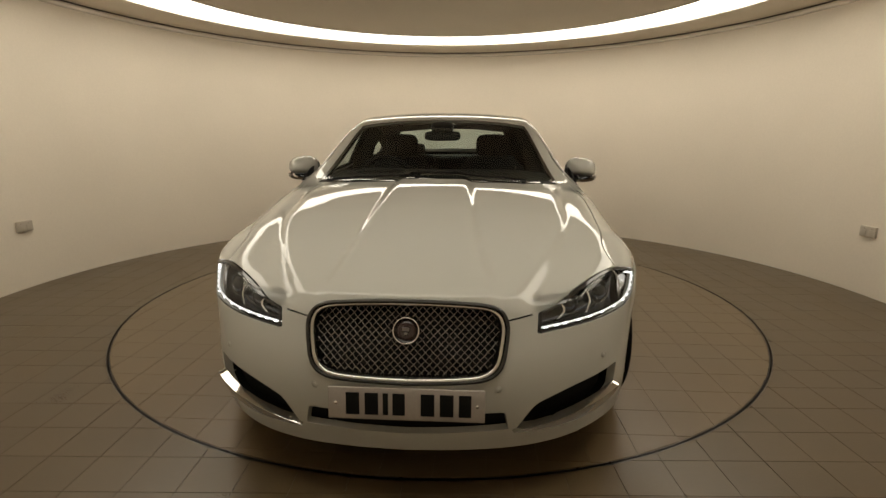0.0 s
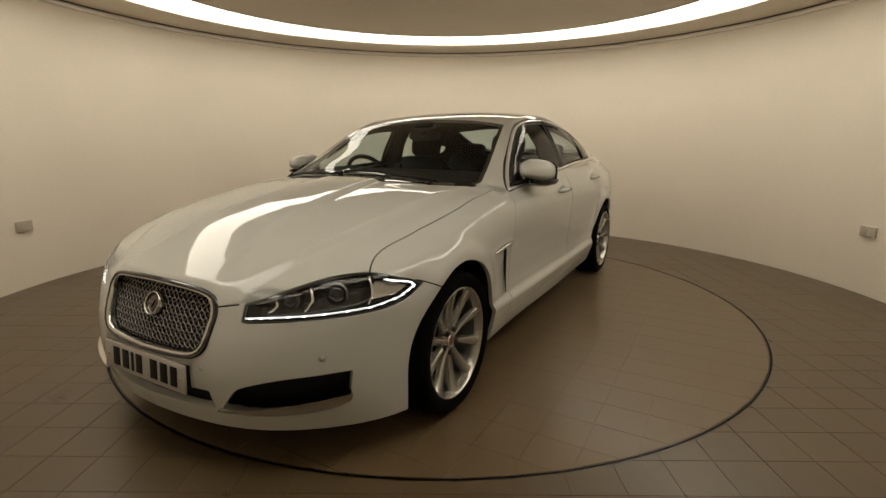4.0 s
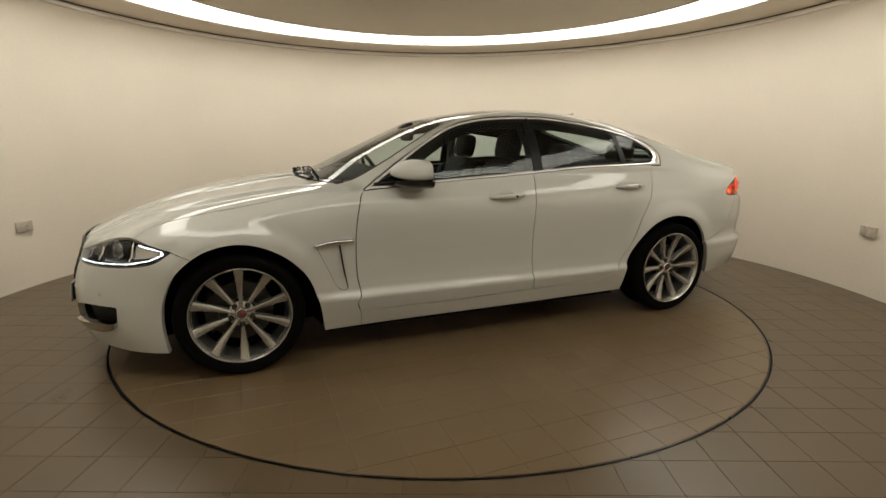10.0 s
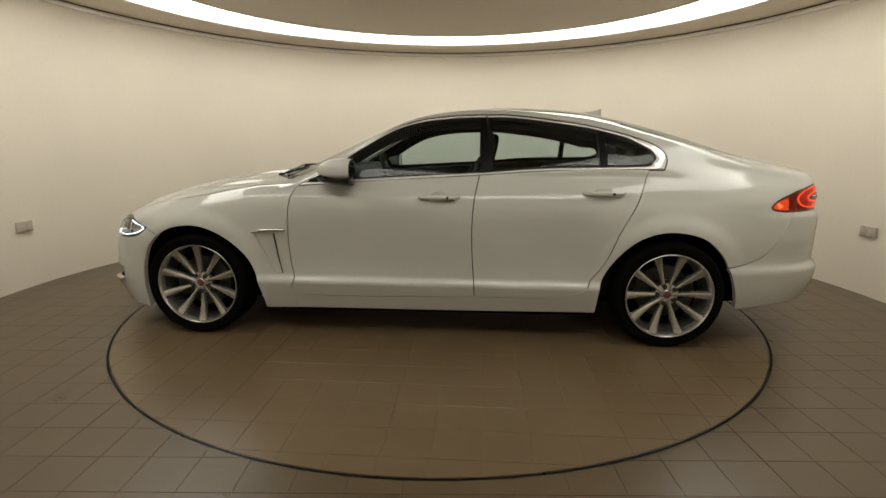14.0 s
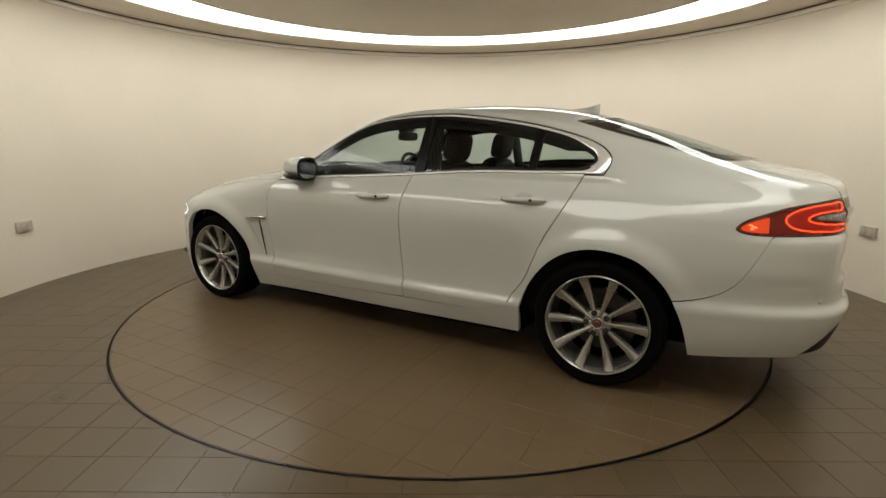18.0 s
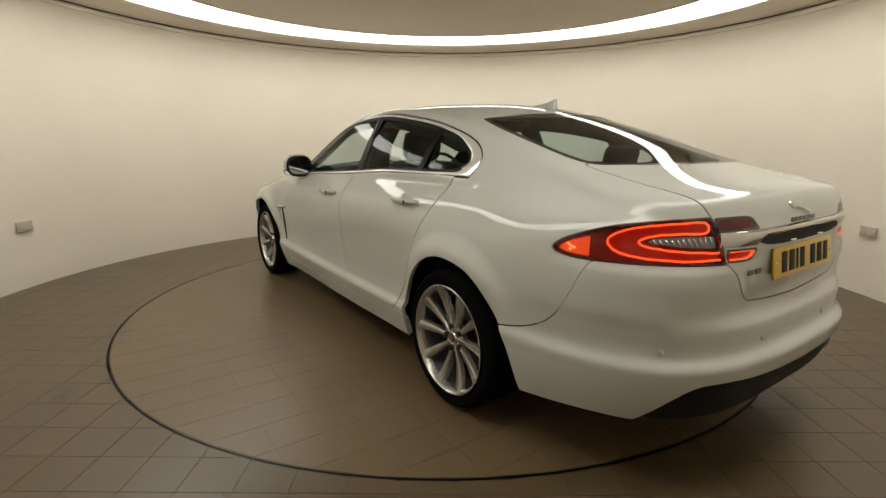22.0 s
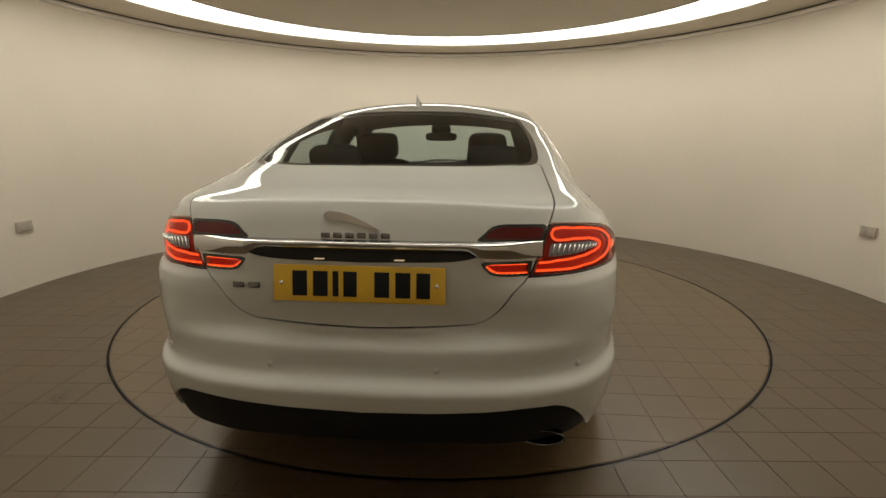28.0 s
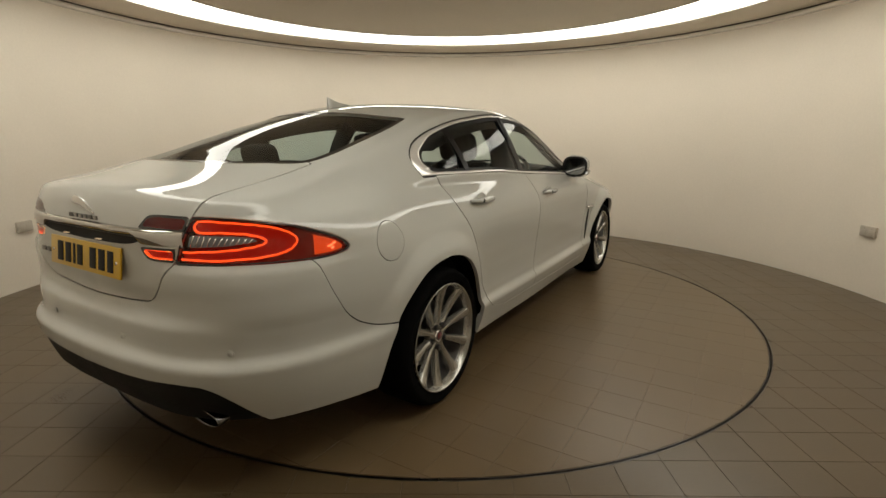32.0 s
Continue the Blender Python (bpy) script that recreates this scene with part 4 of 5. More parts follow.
M_CAPDARK = material("cap_dark", (0.06, 0.03, 0.03), 0.3, coat=0.5)
M_CAPRED = material("cap_red", (0.17, 0.018, 0.02), 0.3, coat=0.5)
M_NUT = material("wheel_nut_metal", (0.06, 0.055, 0.05), 0.35, 0.8)
for i, x0 in enumerate((1.4545, -1.4545)):
    make_wheel(radians(90 if i == 0 else 107), pose(x0, .800 if i == 0 else .812, .326), .0 if i == 0 else .012)
    make_wheel(radians(84 if i == 0 else 96), pose(x0, -.800 if i == 0 else -.812, .326, 0, 0, 180), .0 if i == 0 else .012)

# --- helpers that place small things on the body surface

def lookup(mask, keys, vals):
    """Nearest-neighbour blend over a part of the surface."""
    K = np.stack([k[mask] for k in keys], -1)
    V = np.stack([v[mask] for v in vals], -1)

    def f(*q):
        d = ((K - np.array(q)) ** 2).sum(1)
        k = np.argpartition(d, 6)[:6]
        w = 1 / (d[k] + 1e-6)
        return (V[k] * w[:, None]).sum(0) / w.sum()
    return f


_front = lookup((BX > 1.9) & (VV <= NW + 6), (BY, BZ), (BX,))
_rear = lookup((BX < -2.1) & (VV <= NW + 8), (BY, BZ), (BX,))
_side = lookup((np.abs(BX) < 2.1) & (VV <= NW + 4), (BX, BZ), (BY,))


_phif = lookup((BX > 1.55) & (VV <= NW + 14), (PHI_F, BZ), (BX, BY, BZ))
_phir = lookup((BX < -1.85) & (VV <= NW + 10), (PHI_R, BZ), (BX, BY, BZ))


def on_front(y, z, out=0.0):
    """The body's foremost point at that breadth and height."""
    return float(_front(abs(y), z)[0]) + out


def on_rear(y, z, out=0.0):
    return float(_rear(abs(y), z)[0]) - out


def on_side(x, z, out=0.0):
    return float(_side(x, z)[0]) + out


def band(outline, place, width, height, close=True, n_out=1):
    """A raised bar that follows an outline of (u, v) laid on the body by place(u, v) -> Vector."""
    bm = bmesh.new()
    pts = [place(u, v) for u, v in outline]
    tube_pts = pts + ([pts[0]] if close else [])
    rows = []
    n = len(tube_pts)
    for i, p in enumerate(tube_pts):
        if close:
            d = (tube_pts[(i + 1) % (n - 1)] - tube_pts[(i - 1) % (n - 1)]).normalized()
        else:
            d = (tube_pts[min(i + 1, n - 1)] - tube_pts[max(i - 1, 0)]).normalized()
        o = Vector((1, 0, 0)) * (1 if p.x > 0 else -1)
        s = d.cross(o).normalized()
        o = s.cross(d).normalized()
        rows.append([bm.verts.new(p + s * (width * a) + o * (height * b)) for a, b in ((-.5, -.6), (-.5, .35), (-.3, .85), (0, 1), (.3, .85), (.5, .35), (.5, -.6))])
    for a, b in zip(rows, rows[1:]):
        for k in range(6):
            bm.faces.new((a[k], a[k + 1], b[k + 1], b[k]))
    return finish(bm)


# --- radiator grille
g = empty("grille")
g.parent = car
gl = [tuple(p) for p in GRILLE]
part("outer_frame", band(gl, lambda y, z: Vector((on_front(y, z, .002), y, z)), .014, .008), M_GLOSSBLACK, g, "gloss black outer frame")
part("chrome_surround", band([(y * .955, .567 + (z - .567) * .935) for y, z in gl], lambda y, z: Vector((on_front(y, z, -.006), y, z)), .016, .014), M_BLADE, g, "polished chrome surround")
bm = bmesh.new()
PITCH_Y, PITCH_Z = .0262, .0262
inner = np.array([(y * .925, .567 + (z - .567) * .90) for y, z in GRILLE])
for d in (1, -1):
    for k in range(-40, 41):
        run = []
        jj = np.arange(-48, 49)
        held = inside(inner, k * PITCH_Y + d * jj * PITCH_Y / 4, .567 + jj * PITCH_Z / 4) > 0
        for j in range(-48, 49):
            y, z = k * PITCH_Y + d * j * PITCH_Y / 4, .567 + j * PITCH_Z / 4
            if held[j + 48]:
                wave = .0022 * math.cos(math.pi * j / 2 + (math.pi if d < 0 else 0))
                run.append((on_front(y, z, -.028) + wave, y, z))
            elif len(run) > 1:
                break
            else:
                run = []
        if len(run) > 2:
            tube(bm, run, .0031, 6, 1.0, False)
tagged(part("mesh", bm, M_WIRE, g, "woven silver wire mesh"), kind="stuff")
# black sheet put in for the shade behind the mesh
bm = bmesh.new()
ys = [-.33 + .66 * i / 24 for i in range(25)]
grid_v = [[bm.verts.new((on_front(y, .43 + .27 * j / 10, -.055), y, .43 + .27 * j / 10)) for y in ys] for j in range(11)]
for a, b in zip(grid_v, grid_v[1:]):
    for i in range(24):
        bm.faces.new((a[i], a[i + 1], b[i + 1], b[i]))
part("backing", bm, M_PIT, g, "black sheet for the shade behind the mesh")
M_BADGE = material("badge_enamel", (0.022, 0.008, 0.007), 0.25, coat=0.6)
E_X = on_front(0, .600, -.012)
TILT = Matrix.Translation((E_X, 0, .600)) @ Matrix.Rotation(radians(-22), 4, "Y") @ Matrix.Rotation(radians(-90), 4, "Z")
bm = bmesh.new()
lathe(bm, [(.040, -.012), (.0405, .009), (.0425, .012), (.0455, .010), (.046, -.012)], 40, "y", TILT)
part("badge_ring", finish(bm), M_BLADE, g, "chrome badge ring")
bm = bmesh.new()
lathe(bm, [(.0, .008), (.02, .008), (.041, .003), (.041, -.01)], 40, "y", TILT)
part("badge_disc", finish(bm), M_BADGE, g, "dark red round badge")
bm = bmesh.new()
box(bm, 0, .011, .004, .026, .008, .016, .003, TILT)
box(bm, 0, .011, -.010, .014, .007, .012, .003, TILT)
part("badge_relief", finish(bm), M_WIRE, g, "plain chrome relief on the badge")

# --- lower intake, fog pockets
# black sheet stands for the depth's shade inside the intake
bm = bmesh.new()
rows = [[bm.verts.new((on_front(y, z, -.06), y, z)) for y in [-.37 + .74 * i / 20 for i in range(21)]] for z in (.24, .30, .35)]
for a, b in zip(rows, rows[1:]):
    for i in range(20):
        bm.faces.new((a[i], a[i + 1], b[i + 1], b[i]))
part("lower_intake", bm, M_PIT, car, "black sheet for the shade in the lower air intake")
FOG_BLADE = ring_of([(*at_f(2.296, .355, .254), 1), at_f(2.285, .42, .266), at_f(2.245, .51, .281), at_f(2.185, .60, .296), at_f(2.10, .685, .309), (*at_f(2.022, .748, .318), 1), (*at_f(2.025, .745, .288), 1), at_f(2.08, .69, .262), at_f(2.17, .60, .250), at_f(2.25, .47, .249)])
fog_blade = np.where(BX > 1.8, inside(FOG_BLADE, PHI_F, BZ), -.5)
for side in (1, -1):
    part("fog_pocket", flange(cut([fog + .002], (side,), -.06), -.055), M_BLACK, car, "black pocket in the bumper")
    bm = cut([fog_blade], (side,))
    for v, n in [(v, v.normal.copy()) for v in bm.verts]:
        v.co += Vector((n.x, n.y, 0)).normalized() * (.012 + .22 * (v.co.z - .25))
    part("fog_blade", flange(bm, .03), M_BLADE, car, "chrome blade in the bumper pocket")

# --- number plates: plain bars stand for the characters
def plate(name, x, y, z, tilt, face, facing, label):
    pl = empty(name)
    pl.parent = car
    m = Matrix.Translation((x, y, z)) @ Matrix.Rotation(radians(tilt), 4, "Y")
    bm = bmesh.new()
    box(bm, 0, 0, 0, .008, .52, .111, .003, m)
    part("plate_board", finish(bm), face, pl, label)
    yy = -.205
    for w in (.055, .055, .022, .05, 0, .055, .055, .05):
        if w == 0:
            yy += .035
            continue
        bm = bmesh.new()
        box(bm, facing * .0046, (yy + w / 2) * facing, 0, .0016, w * .82, .076, .0005, m)
        part("bar", finish(bm), M_BLACK, pl)
        yy += w + .008
    for s in (-1, 1):
        bm = bmesh.new()
        lathe(bm, [(.0, .0065), (.005, .006), (.0065, .003)], 12, "y", m @ Matrix.Translation((0, s * .235, 0)) @ Matrix.Rotation(radians(-90 * facing), 4, "Z"))
        part("screw", finish(bm), M_SATIN, pl)
    return pl


M_PLATE_W = material("white_plate", (0.40, 0.365, 0.335), 0.35, coat=0.4, grain=(80, 0.04))
M_PLATE_Y = material("yellow_plate", (0.54, 0.325, 0.008), 0.35, coat=0.4, grain=(80, 0.04))
plate("front_number_plate", 2.352, .006, .371, -4, M_PLATE_W, 1, "white plate with plain dark bars")
plate("rear_number_plate", -2.489, .005, .803, 7, M_PLATE_Y, -1, "yellow plate with plain dark bars")
bm = bmesh.new()
box(bm, 2.335, .006, .371, .03, .50, .09, .004)
part("plate_plinth", finish(bm), M_BLACK, car)

# --- headlamps
def phi_point(u, z, depth):
    """A point of the front corner at a turned coordinate, some way behind the surface."""
    p = _phif(u, z)
    v = Vector((1.35, .15, .62)) - Vector(p)
    return Vector(p) + v.normalized() * depth


def headlamp(side):
    h = empty("headlamp")
    h.parent = car
    flip = Matrix.Diagonal((1, side, 1, 1))
    part("lens", cut([lampf], (side,), -.002), M_LENS, h, "clear lamp lens")
    part("housing", flange(cut([lampf + .004], (side,), -.075), -.07), M_GLOSSBLACK, h, "black lamp housing")
    part("lamp_bezel", cut([lampf, .006 - lampf], (side,), .0006), M_GLOSSBLACK, h, "gloss black lamp edge")
    for (u, z, r), nm in (((.6 * math.atan2(.70, .53), .672, .047), "projector"), ((.6 * math.atan2(.57, .64), .655, .038), "projector")):
        c = phi_point(u, z, .045)
        m = flip @ Matrix.Translation(c) @ Matrix.Rotation(radians(-62 if r > .04 else -72), 4, "Z")
        bm = bmesh.new()
        lathe(bm, [(r * .0, .022), (r * .45, .018), (r * .72, .006), (r * .78, -.005)], 28, "y", m)
        part(nm, finish(bm), M_GLOSSBLACK, h, "dark glass projector")
        bm = bmesh.new()
        lathe(bm, [(r * .80, -.006), (r * .86, .010), (r * .92, .010), (r * 1.02, -.012)], 32, "y", m)
        part("projector_ring", finish(bm), M_WIRE, h, "chrome projector ring")
    # curved bezels between the lamps
    for y0, x0, zt_, zb_ in ((.63, 2.09, .708, .622), (.765, 1.925, .735, .628), (.53, 2.165, .668, .618)):
        bm = bmesh.new()
        pts = []
        for i in range(9):
            t = i / 8
            u = .6 * math.atan2(y0 + .03 * math.sin(math.pi * t) - .03 * t, x0 - 1.5)
            p = phi_point(u, zt_ + (zb_ - zt_) * t, .022)
            pts.append((p.x, p.y * side, p.z))
        tube(bm, pts, [.0025 + .0035 * math.sin(math.pi * (i / 8)) for i in range(9)], 6, .5)
        part("bezel", finish(bm), M_CHROME, h, "chrome bezel")
    # running-light strip along the lower edge and round the tip
    strip = [at_f(2.225, .452, .599), at_f(2.186, .541, .606), at_f(2.10, .652, .612), at_f(1.94, .775, .623), at_f(1.835, .828, .645), at_f(1.775, .848, .676), at_f(1.785, .836, .694), at_f(1.83, .806, .706), at_f(1.875, .780, .718)]
    fine = []
    for i in range(len(strip) - 1):
        for k in range(5):
            t = k / 5
            fine.append((strip[i][0] * (1 - t) + strip[i + 1][0] * t, strip[i][1] * (1 - t) + strip[i + 1][1] * t))
    fine.append(strip[-1])
    bm = bmesh.new()
    pts = [phi_point(u, z, .010) for u, z in fine]
    tube(bm, [(p.x, p.y * side, p.z) for p in pts], .0033, 8)
    strip_ob = part("running_light", finish(bm), M_LEDBASE, h, "white glowing running-light strip")
    for k in range(1, len(pts) - 1, 2):
        bm = bmesh.new()
        c = phi_point(*fine[k], .0052)
        d = (pts[k + 1] - pts[k - 1]).normalized() * .0062
        tube(bm, [((c - d).x, (c - d).y * side, (c - d).z), ((c + d).x, (c + d).y * side, (c + d).z)], .0028, 8)
        part("led", finish(bm), M_LED, strip_ob)
    # pale indicator bowl near the tip
    bm = bmesh.new()
    tri = [at_f(1.93, .765, .645), at_f(1.85, .815, .652), at_f(1.80, .838, .676), at_f(1.84, .80, .702), at_f(1.90, .765, .712)]
    ring_pts = [phi_point(u, z, .03) for u, z in tri]
    c = sum(ring_pts, Vector()) / 5
    vs = [bm.verts.new((p.x, p.y * side, p.z)) for p in ring_pts]
    vc = bm.verts.new((c.x - .01, (c.y - .012) * side, c.z))
    for i in range(5):
        bm.faces.new((vs[i], vs[(i + 1) % 5], vc))
    part("indicator", finish(bm), M_SATIN, h, "pale silver indicator reflector")


headlamp(1)
headlamp(-1)

M_PLATE_LIGHT = glow("plate_light", (1.0, .72, .42), 0.6)

# --- tail lamps
def r_point(u, z, depth):
    p = _phir(u, z)
    v = Vector((-1.6, .2, .88)) - Vector(p)
    return Vector(p) + v.normalized() * depth


def smooth_line(knots, n=6):
    out = []
    for i in range(len(knots) - 1):
        p0, p1, p2, p3 = knots[max(i - 1, 0)], knots[i], knots[i + 1], knots[min(i + 2, len(knots) - 1)]
        for k in range(n):
            t = k / n
            out.append(tuple(.5 * (2 * p1[a] + (p2[a] - p0[a]) * t + (2 * p0[a] - 5 * p1[a] + 4 * p2[a] - p3[a]) * t * t + (3 * p1[a] - p0[a] - 3 * p2[a] + p3[a]) * t ** 3) for a in range(len(p1))))
    out.append(tuple(knots[-1]))
    return out


def tail_lamp(side):
    h = empty("tail_lamp")
    h.parent = car
    part("lens", cut([lampr], (side,), -.001), M_REDLENS, h, "red lamp lens")
    part("housing", flange(cut([lampr + .004], (side,), -.05), -.045), M_REDBODY, h, "dark red lamp housing")
    part("lamp_bezel", cut([lampr, .005 - lampr], (side,), .0005), M_GLOSSBLACK, h, "gloss black lamp edge")
    # unseen sheet added to keep the housing's glow out of the cabin
    part("glow_block", cut([lampr + .03], (side,), -.062), M_UNDER, h)
    strips = ([at_r(-2.375, .560, .966), at_r(-2.33, .635, .962), at_r(-2.26, .70, .950), at_r(-2.20, .748, .928), at_r(-2.175, .770, .900), at_r(-2.20, .770, .868), at_r(-2.26, .745, .850), at_r(-2.34, .672, .842), at_r(-2.41, .548, .841), at_r(-2.425, .518, .842)],
              [at_r(-2.384, .560, .935), at_r(-2.34, .630, .932), at_r(-2.285, .685, .922), at_r(-2.255, .715, .905), at_r(-2.27, .712, .888), at_r(-2.33, .660, .876), at_r(-2.40, .556, .868), at_r(-2.418, .522, .867)])
    plate_zone = np.where(BX < -1.9, inside(ring_of(strips[0] + strips[1][::-1], 5), PHI_R, BZ), -.5)
    part("lit_plate", cut([plate_zone], (side,), -.016), M_REDGLOW, h, "softly lit red plate")
    bm = bmesh.new()
    tube(bm, [(p.x, p.y * side, p.z) for p in (r_point(u, z, .006) for u, z in smooth_line(strips[0][::-1] + strips[1]))], .0037, 8)
    part("light_guide", finish(bm), M_REDLED, h, "glowing red light guide")
    part("side_light", cut([lampr - .011, PHI_R - .596], (side,), -.014), M_TIP, h, "orange glowing side light")
    for dx, dz in ((0, 0), (.016, .007), (-.016, -.004), (.004, -.012)):
        bm = bmesh.new()
        c = r_point(*at_r(-2.070 + dx, .830 - .4 * dx, .864 + dz), .009)
        bmesh.ops.create_uvsphere(bm, u_segments=12, v_segments=8, radius=1, matrix=Matrix.Translation((c.x, c.y * side, c.z)) @ Matrix.Diagonal((.0085, .003, .0042, 1)))
        part("side_led", bm, M_AMBERLED, h, "orange lamp spot")
    # clear ribbed window between the guides
    win_r = ring_of([(*at_r(-2.405, .540, .885), 1), at_r(-2.35, .635, .890), at_r(-2.29, .69, .899), at_r(-2.272, .705, .906), at_r(-2.30, .672, .917), at_r(-2.345, .62, .922), (*at_r(-2.395, .545, .924), 1)])
    clear = np.where(BX < -1.9, inside(win_r, PHI_R, BZ), -.5)
    part("clear_window", cut([clear], (side,), .001), M_CLEARRIB, h, "clear ribbed reversing light")
    for k in range(11):
        y = .550 + .0128 * k
        u = .6 * math.atan2(y, -1.6 - (-2.40 + .9 * (y - .54)))
        bm = bmesh.new()
        a, b = r_point(u - .004, .886 + .0012 * k, -.003), r_point(u + .004, .922 - .0013 * k, -.003)
        tube(bm, [(a.x, a.y * side, a.z), (b.x, b.y * side, b.z)], .0016, 6)
        part("rib", finish(bm), M_CHROME, h)


def lid_lamp(side, zone, name, outline, lit):
    h = empty(name)
    h.parent = car
    part("lens", cut([zone - .003], (side,), .0), M_REDLENS if lit else M_REDDARK, h, "red lamp lens")
    part("housing", flange(cut([zone + .003], (side,), -.03), -.028), M_REDBODY if lit else M_REDDARK, h, "dark red lamp housing")
    part("lamp_bezel", cut([zone, .008 - zone], (side,), .0008), M_GLOSSBLACK, h, "gloss black lamp edge")
    if lit:
        part("lit_plate", cut([zone - .010], (side,), -.010), M_REDGLOW, h, "softly lit red plate")
    bm = bmesh.new()
    tube(bm, [(on_rear(y, z, -.004), y * side, z) for y, z in smooth_line(outline)], .0040 if lit else .003, 8)
    part("light_guide", finish(bm), M_REDLED if lit else M_REDDARK, h, "glowing red light guide" if lit else "")


M_CLEARRIB = material("clear_ribbed_plastic", (0.15, 0.14, 0.145), 0.2, coat=1.0)
for side in (1, -1):
    tail_lamp(side)
    lid_lamp(side, lid_lo, "lower_boot_lamp", [(.502, .869), (.43, .868), (.372, .867), (.376, .857), (.404, .840), (.45, .839), (.496, .839)], True)
    lid_lamp(side, lid_up, "upper_boot_lamp", [(.52, .958), (.46, .958), (.40, .955)], False)

# --- chrome blade on the boot lid, black sheet painted as recess shade under it
bl = empty("boot_blade")
bl.parent = car
bm = bmesh.new()
rows = []
for i in range(65):
    y = -.538 + 1.076 * i / 64
    a = abs(y)
    zt_ = .932
    zb_ = .901 - .022 * smoothstep(.315, .36, a)
    ox = .014 * (1 - smoothstep(.36, .535, a)) + .004
    h_ = zt_ - zb_
    sec = [(zt_ + .003, -.002), (zt_, ox * .55), (zt_ - .10 * h_, ox * .95), (zt_ - .22 * h_, ox * 1.1), (zt_ - .5 * h_, ox * .72), (zb_ + .12 * h_, ox * .16), (zb_, -.002), (zb_ - .003, -.008)]
    rows.append([bm.verts.new((on_rear(y, z, o), y, z)) for z, o in sec])
for a, b in zip(rows, rows[1:]):
    for k in range(7):
        bm.faces.new((a[k], a[k + 1], b[k + 1], b[k]))
part("blade", finish(bm), M_BLADE, bl, "polished chrome blade")
bm = bmesh.new()
rows = []
for i in range(41):
    y = -.362 + .724 * i / 40
    e = 1 - (abs(y) / .362) ** 8
    zb_ = .868 + .006 * abs(y) / .36
    rows.append([bm.verts.new((on_rear(y, z, .003), y, z)) for z in (.904, .890, .896 - (.896 - zb_) * e)])
for a, b in zip(rows, rows[1:]):
    for k in range(2):
        bm.faces.new((a[k], a[k + 1], b[k + 1], b[k]))
part("handle_recess_shade", finish(bm), M_PIT, bl, "black sheet painted as the shade of the recess under the blade")
for s in (-1, 1):
    bm = bmesh.new()
    box(bm, on_rear(.1, .872, .012), s * .12, .8790, .010, .03, .003, .001)
    part("plate_light", finish(bm), M_PLATE_LIGHT, bl, "small warm number-plate light")

# plain chrome shapes stand for the emblem and the lettering
bm = bmesh.new()
swoosh = ring_of([(.112, 1.000), (.104, 1.015), (.07, 1.014), (.03, 1.004), (-.01, .988), (-.062, .961, 1), (-.012, .973), (.03, .984), (.06, .990), (.09, .989)], 4)
lo = [bm.verts.new((on_rear(y, z, -.002), y, z)) for y, z in swoosh]
hi = [bm.verts.new((on_rear(y, z, .006), .02 + (y - .02) * .97, z)) for y, z in swoosh]
bm.faces.new(hi)
for i in range(len(lo)):
    bm.faces.new((lo[i], lo[i - 1], hi[i - 1], hi[i]))
sharp(finish(bm), 30)
part("emblem", bm, M_SATIN, car, "plain chrome emblem on the boot lid")
for k in range(6):
    bm = bmesh.new()
    y = .118 - .036 * k
    box(bm, on_rear(y, .947, .003), y - .014, .947, .005, .026, .016, .0015)
    part("name_bar", finish(bm), M_WIRE, car)
for k in range(2):
    bm = bmesh.new()
    y = .405 - .05 * k
    box(bm, on_rear(y, .787, .003), y - .02, .787, .005, .036, .018, .002)
    part("model_bar", finish(bm), M_WIRE, car)

# --- sensors, towing cover, washer covers, exhausts, aerial
for x_side, y, z in ((1, .311, .414), (1, -.309, .414), (1, .70, .46), (1, -.70, .46), (-1, .29, .542), (-1, -.23, .542), (-1, .70, .535), (-1, -.67, .535)):
    bm = bmesh.new()
    xx = on_front(y, z, .001) if x_side > 0 else on_rear(y, z, .001)
    yaw = math.atan2(y, .9) * .9
    m = Matrix.Translation((xx, y, z)) @ Matrix.Rotation(x_side * (-math.pi / 2) + (yaw if x_side > 0 else -yaw), 4, "Z")
    lathe(bm, [(.0, .002), (.0095, .002), (.0108, -.001), (.0122, .0024), (.0138, .0005)], 20, "y", m)
    part("parking_sensor", finish(bm), M_PAINT, car)
bm = bmesh.new()
lathe(bm, [(.036, -.16), (.040, -.02), (.0415, .010), (.0395, .012), (.037, .004), (.036, -.12)], 36, "y", Matrix.Translation((-2.425, -.565, .292)) @ Matrix.Diagonal((1, 1.75, .62, 1)) @ Matrix.Rotation(math.pi / 2, 4, "Z"))
part("exhaust_tip", finish(bm), M_WIRE, car, "oval chrome exhaust tip")
bm = bmesh.new()
rows = []
for t in (0, .2, .45, .7, .9, 1.0):
    x = -1.03 - .17 * t
    zt_ = 1.425 + .045 * t ** 1.7 - .028 * t
    w = .022 * (1 - .75 * t) + .001
    zb_ = float(zt(x)) - .006
    h_ = zt_ + .005 if t > 0 else zb_ + .008
    rows.append([bm.verts.new((x, s * w * q, zb_ + (h_ + .012 * t - zb_) * r)) for s, q, r in ((-1, 1.3, 0), (-1, .7, .5), (-1, .15, 1), (1, .15, 1), (1, .7, .5), (1, 1.3, 0))])
for a, b in zip(rows, rows[1:]):
    for k in range(5):
        bm.faces.new((a[k], a[k + 1], b[k + 1], b[k]))
bm.faces.new(rows[-1])
bm.faces.new(rows[0][::-1])
part("aerial", sharp(finish(bm), 40), M_PAINT, car, "white fin aerial on the roof")

